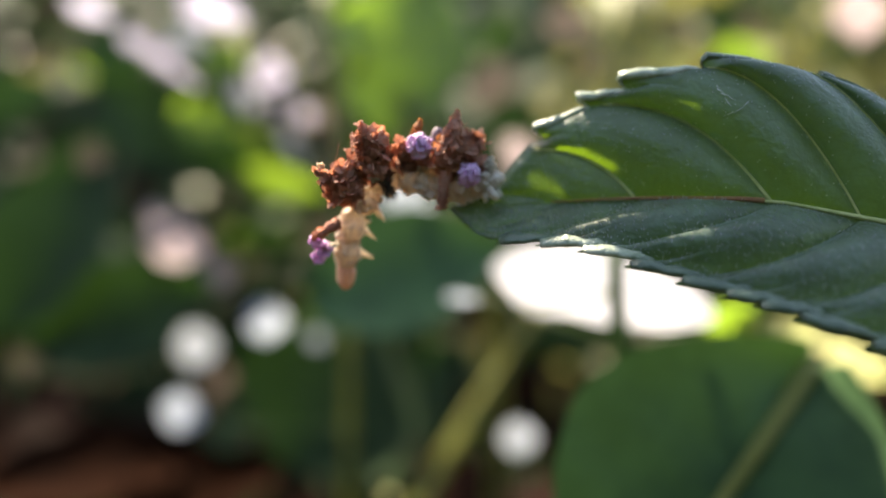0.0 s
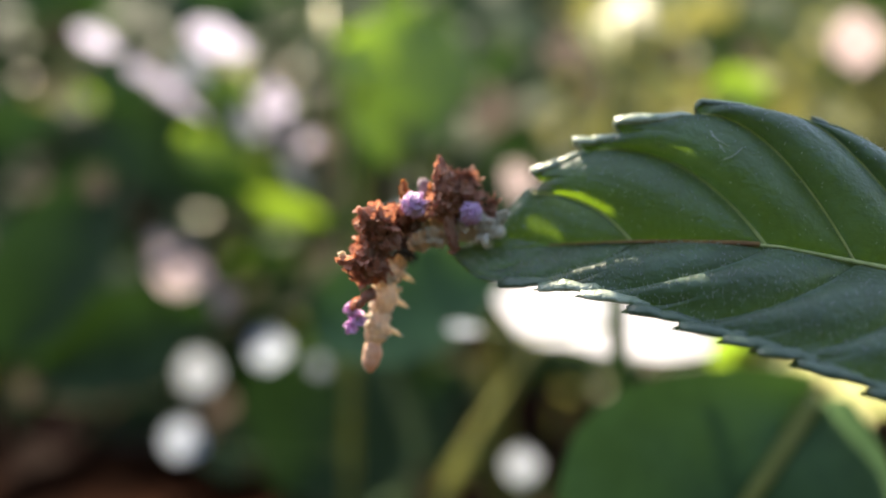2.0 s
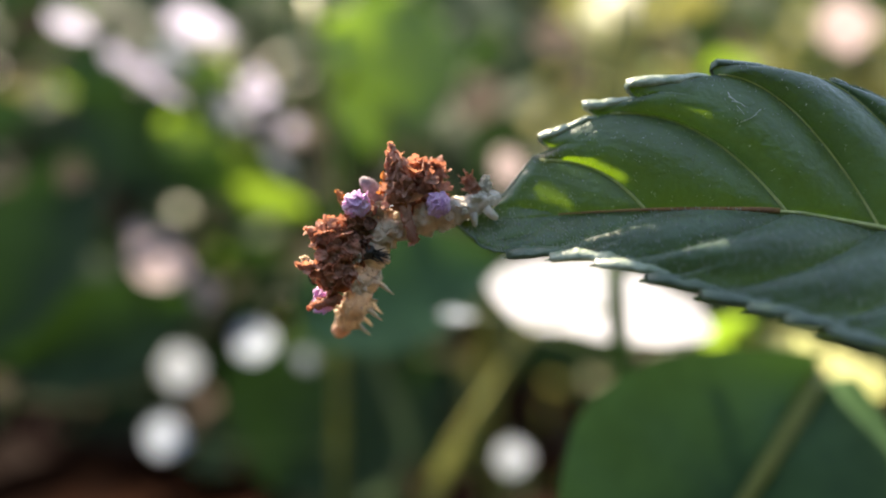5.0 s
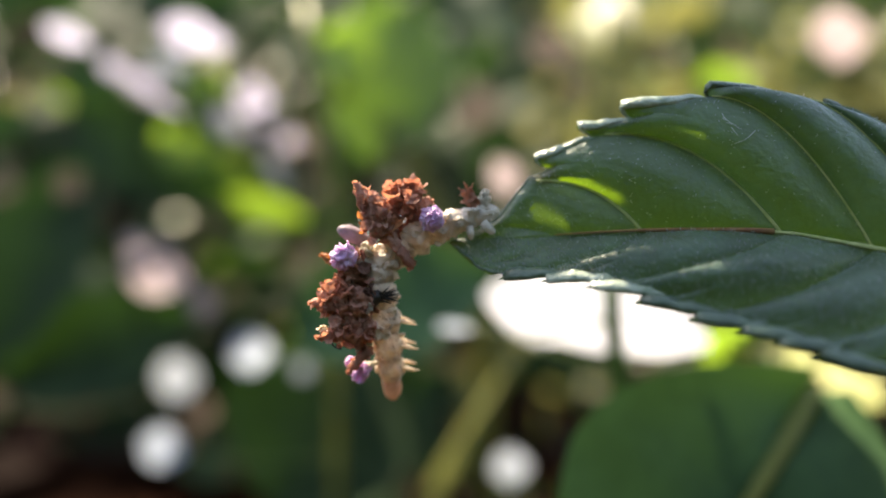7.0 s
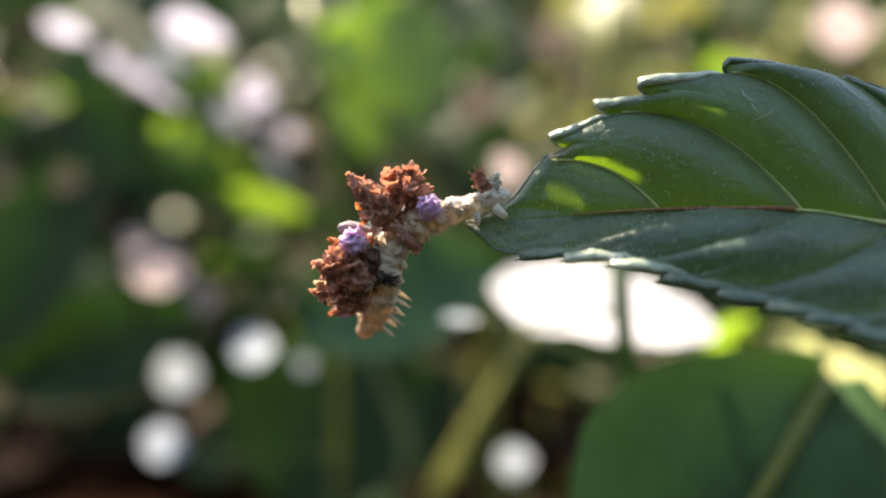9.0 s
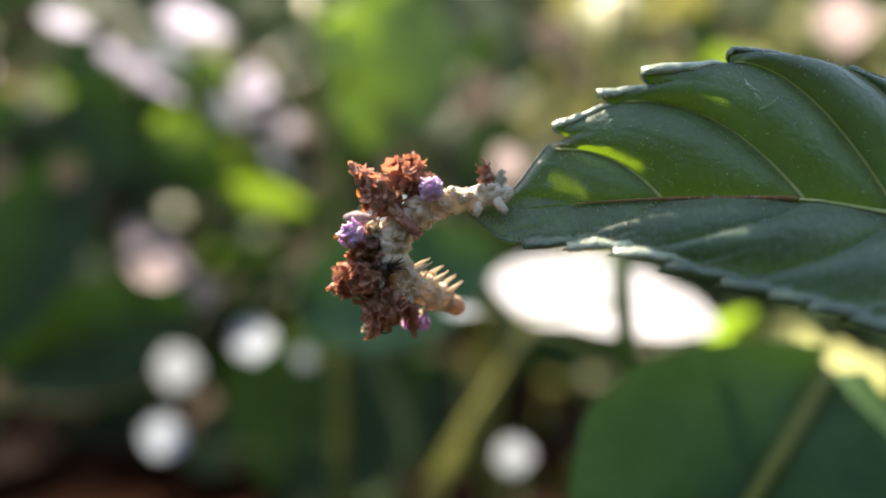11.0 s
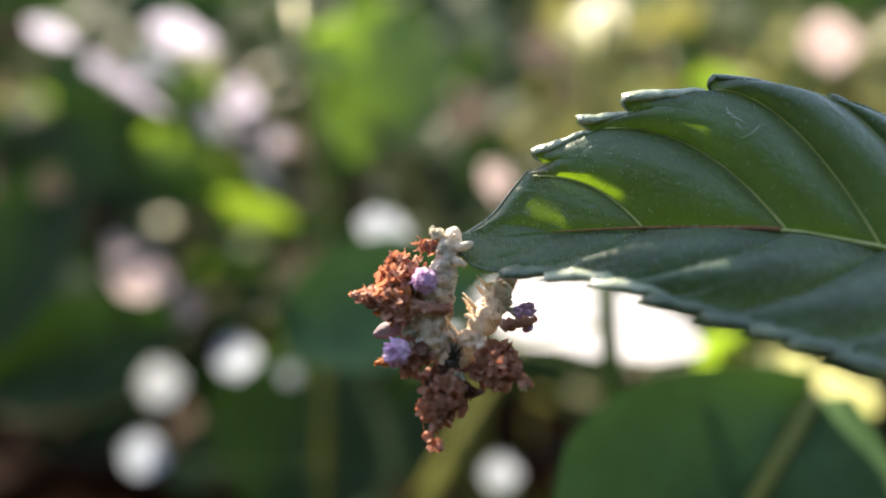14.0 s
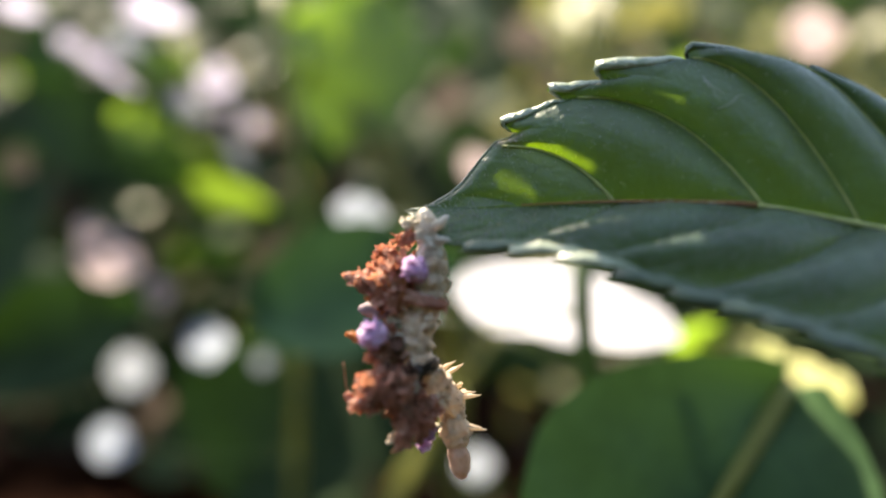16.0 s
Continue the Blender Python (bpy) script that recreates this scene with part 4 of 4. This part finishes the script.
# frayed flaps of skin
rng = random.Random(23)
for i in range(2, 12):
    for _ in range(4):
        a = rng.uniform(-1.2, 3.6)
        out_way = Vector((rng.uniform(-0.3, 0.5), math.cos(a), -math.sin(a))).normalized()
        bm = bmesh.new()
        flake(bm, out_way * GIRTH[i] * 1.02 + Vector((rng.uniform(-0.4, 0.4), 0, 0)), rng.uniform(0.16, 0.3), rng, out_way.cross(Vector((1, rng.uniform(-1, 1), 0.2))), 1.3, 0.7)
        scrap("skin_flap", CREAM_SKIN, i, bm)

# seconds; seven places of the body's middle line from the rear to the head, x and z in mm; how far the two foremost reach back
SPINE = [
    (0.0, 2.9, 4.2, 1.9, 4.0, 0.0, 3.9, -1.9, 4.4, -4.1, 4.0, -5.7, 1.4, -6.2, -1.9, 0.0, 1.2),
    (0.5, 3.0, 3.9, 1.9, 3.8, -0.0, 3.4, -2.1, 3.8, -4.3, 3.5, -6.0, 1.0, -7.6, -2.7, 0.0, 0.0),
    (1.0, 2.9, 4.0, 1.9, 4.0, -0.3, 4.2, -2.3, 4.5, -4.6, 4.4, -7.0, 4.1, -10.5, 3.6, 0.0, 0.7),
    (1.5, 2.8, 3.7, 1.7, 3.6, -0.1, 3.7, -2.2, 3.8, -4.3, 3.5, -6.0, 1.8, -9.1, -1.6, 0.1, 0.1),
    (2.0, 3.1, 3.9, 2.0, 4.3, 0.4, 3.9, -1.4, 3.6, -3.0, 2.4, -3.7, -0.3, -4.5, -4.4, 0.0, 0.0),
    (2.5, 3.0, 3.8, 1.9, 4.4, 0.3, 3.8, -1.5, 3.3, -3.0, 1.8, -3.4, -1.3, -4.2, -5.9, 0.0, 0.0),
    (3.0, 3.1, 4.0, 1.9, 4.2, 0.3, 4.0, -1.6, 3.6, -3.2, 1.6, -3.1, -2.1, -3.7, -5.7, 0.0, 0.0),
    (3.5, 2.8, 4.0, 1.3, 3.8, -1.0, 3.7, -2.6, 2.6, -3.5, 0.5, -3.0, -1.8, -3.2, -4.4, 0.5, 2.5),
    (6.0, 2.4, 3.7, -1.0, 2.5, -3.2, 2.0, -4.5, 1.4, -5.2, -0.0, -6.7, -2.3, -8.7, -3.6, 0.0, 2.1),
    (6.5, 2.5, 3.9, 0.1, 3.4, -2.2, 3.0, -4.4, 2.0, -5.7, 0.7, -7.3, -1.2, -10.9, -3.5, 0.0, 0.0),
    (7.0, 2.7, 4.2, -0.3, 3.4, -2.7, 2.2, -3.7, 0.9, -3.6, -1.1, -3.4, -3.5, -3.2, -6.5, 0.5, 2.1),
    (7.5, 2.6, 4.2, -0.3, 3.4, -2.8, 2.4, -3.4, 1.1, -3.0, -0.6, -1.0, -0.9, 2.3, -1.3, 1.2, 2.3),
    (8.0, 2.5, 3.7, -1.1, 3.0, -3.2, 2.3, -3.6, 1.2, -2.8, 0.0, -1.5, -0.8, 0.3, -1.5, 1.2, 3.2),
    (8.5, 2.3, 3.9, -1.0, 2.9, -3.1, 2.1, -3.8, 0.8, -4.0, -0.8, -4.1, -2.1, -4.7, -3.3, 1.2, 3.2),
    (9.0, 2.6, 4.0, -1.3, 2.9, -3.3, 1.9, -4.0, 0.5, -4.3, -0.8, -4.8, -2.3, -5.7, -3.8, 1.2, 3.2),
    (11.5, 2.6, 3.5, -1.3, 3.0, -3.3, 1.9, -3.8, 0.7, -3.3, -0.9, -1.2, -1.9, 1.5, -2.8, 0.5, 2.2),
    (12.0, 2.6, 3.6, -1.3, 2.9, -2.8, 1.6, -2.7, 0.1, -1.8, -1.2, 0.5, -1.9, 4.0, -2.4, 0.0, 0.5),
    (12.5, 2.5, 3.6, -1.5, 2.5, -1.9, 1.1, -1.5, -0.2, -0.4, -0.7, 1.7, 0.1, 3.9, 0.8, 1.0, 3.2),
    (13.0, 2.6, 3.8, -1.3, 3.0, -2.0, 1.3, -1.9, -0.3, -0.9, -1.7, 1.3, -1.9, 3.6, -2.4, 1.0, 3.2),
    (13.5, 2.5, 3.9, -1.2, 3.1, -1.8, 1.7, -1.7, 0.1, -0.6, -1.1, 1.9, -0.3, 4.5, 0.4, 0.0, 1.9),
    (13.6, 0.2, 5.2, -1.1, 2.9, -1.6, 1.3, -1.5, -0.4, -0.4, -1.4, 1.9, -1.1, 4.0, -0.2, 0.7, 2.9),
    (13.7, 0.6, 2.1, -0.1, 0.2, -0.5, -1.4, -0.3, -3.2, 1.0, -4.3, 2.6, -2.3, 4.3, -0.2, 0.0, 1.9),
    (14.0, 0.9, 2.5, 0.2, 0.1, -0.3, -1.4, -0.1, -3.1, 1.2, -4.3, 2.8, -1.9, 4.4, 0.2, 0.0, 1.9),
    (14.38, 1.0, 2.2, 0.9, -0.2, 0.7, -2.2, 0.7, -4.1, 2.2, -4.7, 3.9, -3.1, 6.2, -1.5, 0.2, 2.0),
    (14.5, 1.0, 1.8, 1.2, -0.6, 1.2, -3.0, 1.0, -4.6, 2.5, -5.0, 4.4, -4.3, 8.0, -3.5, 1.2, 1.2),
    (15.0, 1.1, 1.7, 1.7, -0.0, 1.6, -1.6, 1.0, -3.5, 1.9, -5.1, 4.8, -5.1, 9.1, -6.3, 0.0, 0.0),
    (15.5, 1.3, 1.9, 1.8, -0.1, 1.7, -1.8, 1.4, -3.7, 2.6, -5.2, 5.1, -6.4, 7.1, -9.5, 0.0, 0.0),
    (16.0, 1.5, 1.9, 1.8, -0.4, 1.5, -2.4, 0.9, -4.5, 1.4, -6.2, 2.8, -7.9, 3.5, -11.5, 1.0, 1.0),
]
# where these places lie on the body, counted in rings
STATIONS = (-0.7, 3, 5, 7, 8.3, 10, 12.4)
# degrees by which the back turns to the viewer, at the rear and at the front
ROLLS = [(0.0, 10, 32), (2.5, 10, 36), (3.5, 10, 18), (6.0, 8, 8), (9.0, 8, 8), (11.5, -8, -16), (13.3, -8, -12), (13.8, -10, 12), (16.0, -12, 14)]

# seconds; x and z in mm of the dangling scrap once it hangs clear of the heap
DANGLE = [(11.5, -6.2, -0.1), (12.0, -4.7, -2.3), (12.5, -1.9, -3.2), (13.0, -4.0, -3.8), (13.5, -2.7, -3.9), (13.6, -1.7, -5.8), (13.7, -0.2, -8.4), (14.0, -0.3, -8.7), (14.38, -0.6, -8.6), (14.5, -0.3, -8.0), (15.0, -0.2, -8.8), (15.5, -1.1, -8.4), (16.0, -2.2, -7.6)]


def motions():
    """The rings follow the middle line; the rear holds on to the leaf."""
    keyed = [row[0] for row in SPINE]
    times = sorted(set(keyed) | {round(0.5 * (a + b), 3) for a, b in zip(keyed, keyed[1:]) if b - a > 0.3})
    tracks = [[] for _ in rings]
    for t in times:
        flat = [np.interp(t, keyed, [row[k] for row in SPINE]) for k in range(1, 17)]
        deep = (-0.3, 0, 0, 0, 0, flat[14], flat[15])
        line = [(flat[2 * k], deep[k], flat[2 * k + 1]) for k in range(7)]
        rear, front = (np.interp(t, [r[0] for r in ROLLS], [r[k] for r in ROLLS]) for k in (1, 2))
        for i in range(COUNT):
            at = np.interp(min(i, 12), STATIONS, range(7))
            p = along(line, at)
            head = (along(line, at + 0.45) - along(line, at - 0.45)).normalized()
            back = Vector((head.z, 0, -head.x)).normalized()
            lean = rear + (front - rear) * min(1, max(0, (i - 5) / 3))
            turn = Matrix((head, back.cross(head), back)).transposed().to_4x4() @ pose(0, 0, 0, -lean, 0, 0)
            tracks[i].append((t, Matrix.Translation(p * MM) @ turn))
    for ob, rows in zip(rings, tracks):
        walk(ob, rows)
    swing = []
    for t, m in tracks[9]:
        if t < 11.4:
            p = m @ (Vector((0, 0.4, 2.3)) * MM)
        else:
            p = Vector((np.interp(t, [r[0] for r in DANGLE], [r[1] for r in DANGLE]), -0.7, np.interp(t, [r[0] for r in DANGLE], [r[2] for r in DANGLE]))) * MM
        swing.append((t, Matrix.Translation(p) @ pose(0, 0, 0, 0, 25 * math.sin(t * 3), 0)))
    walk(dangling, swing)


motions()
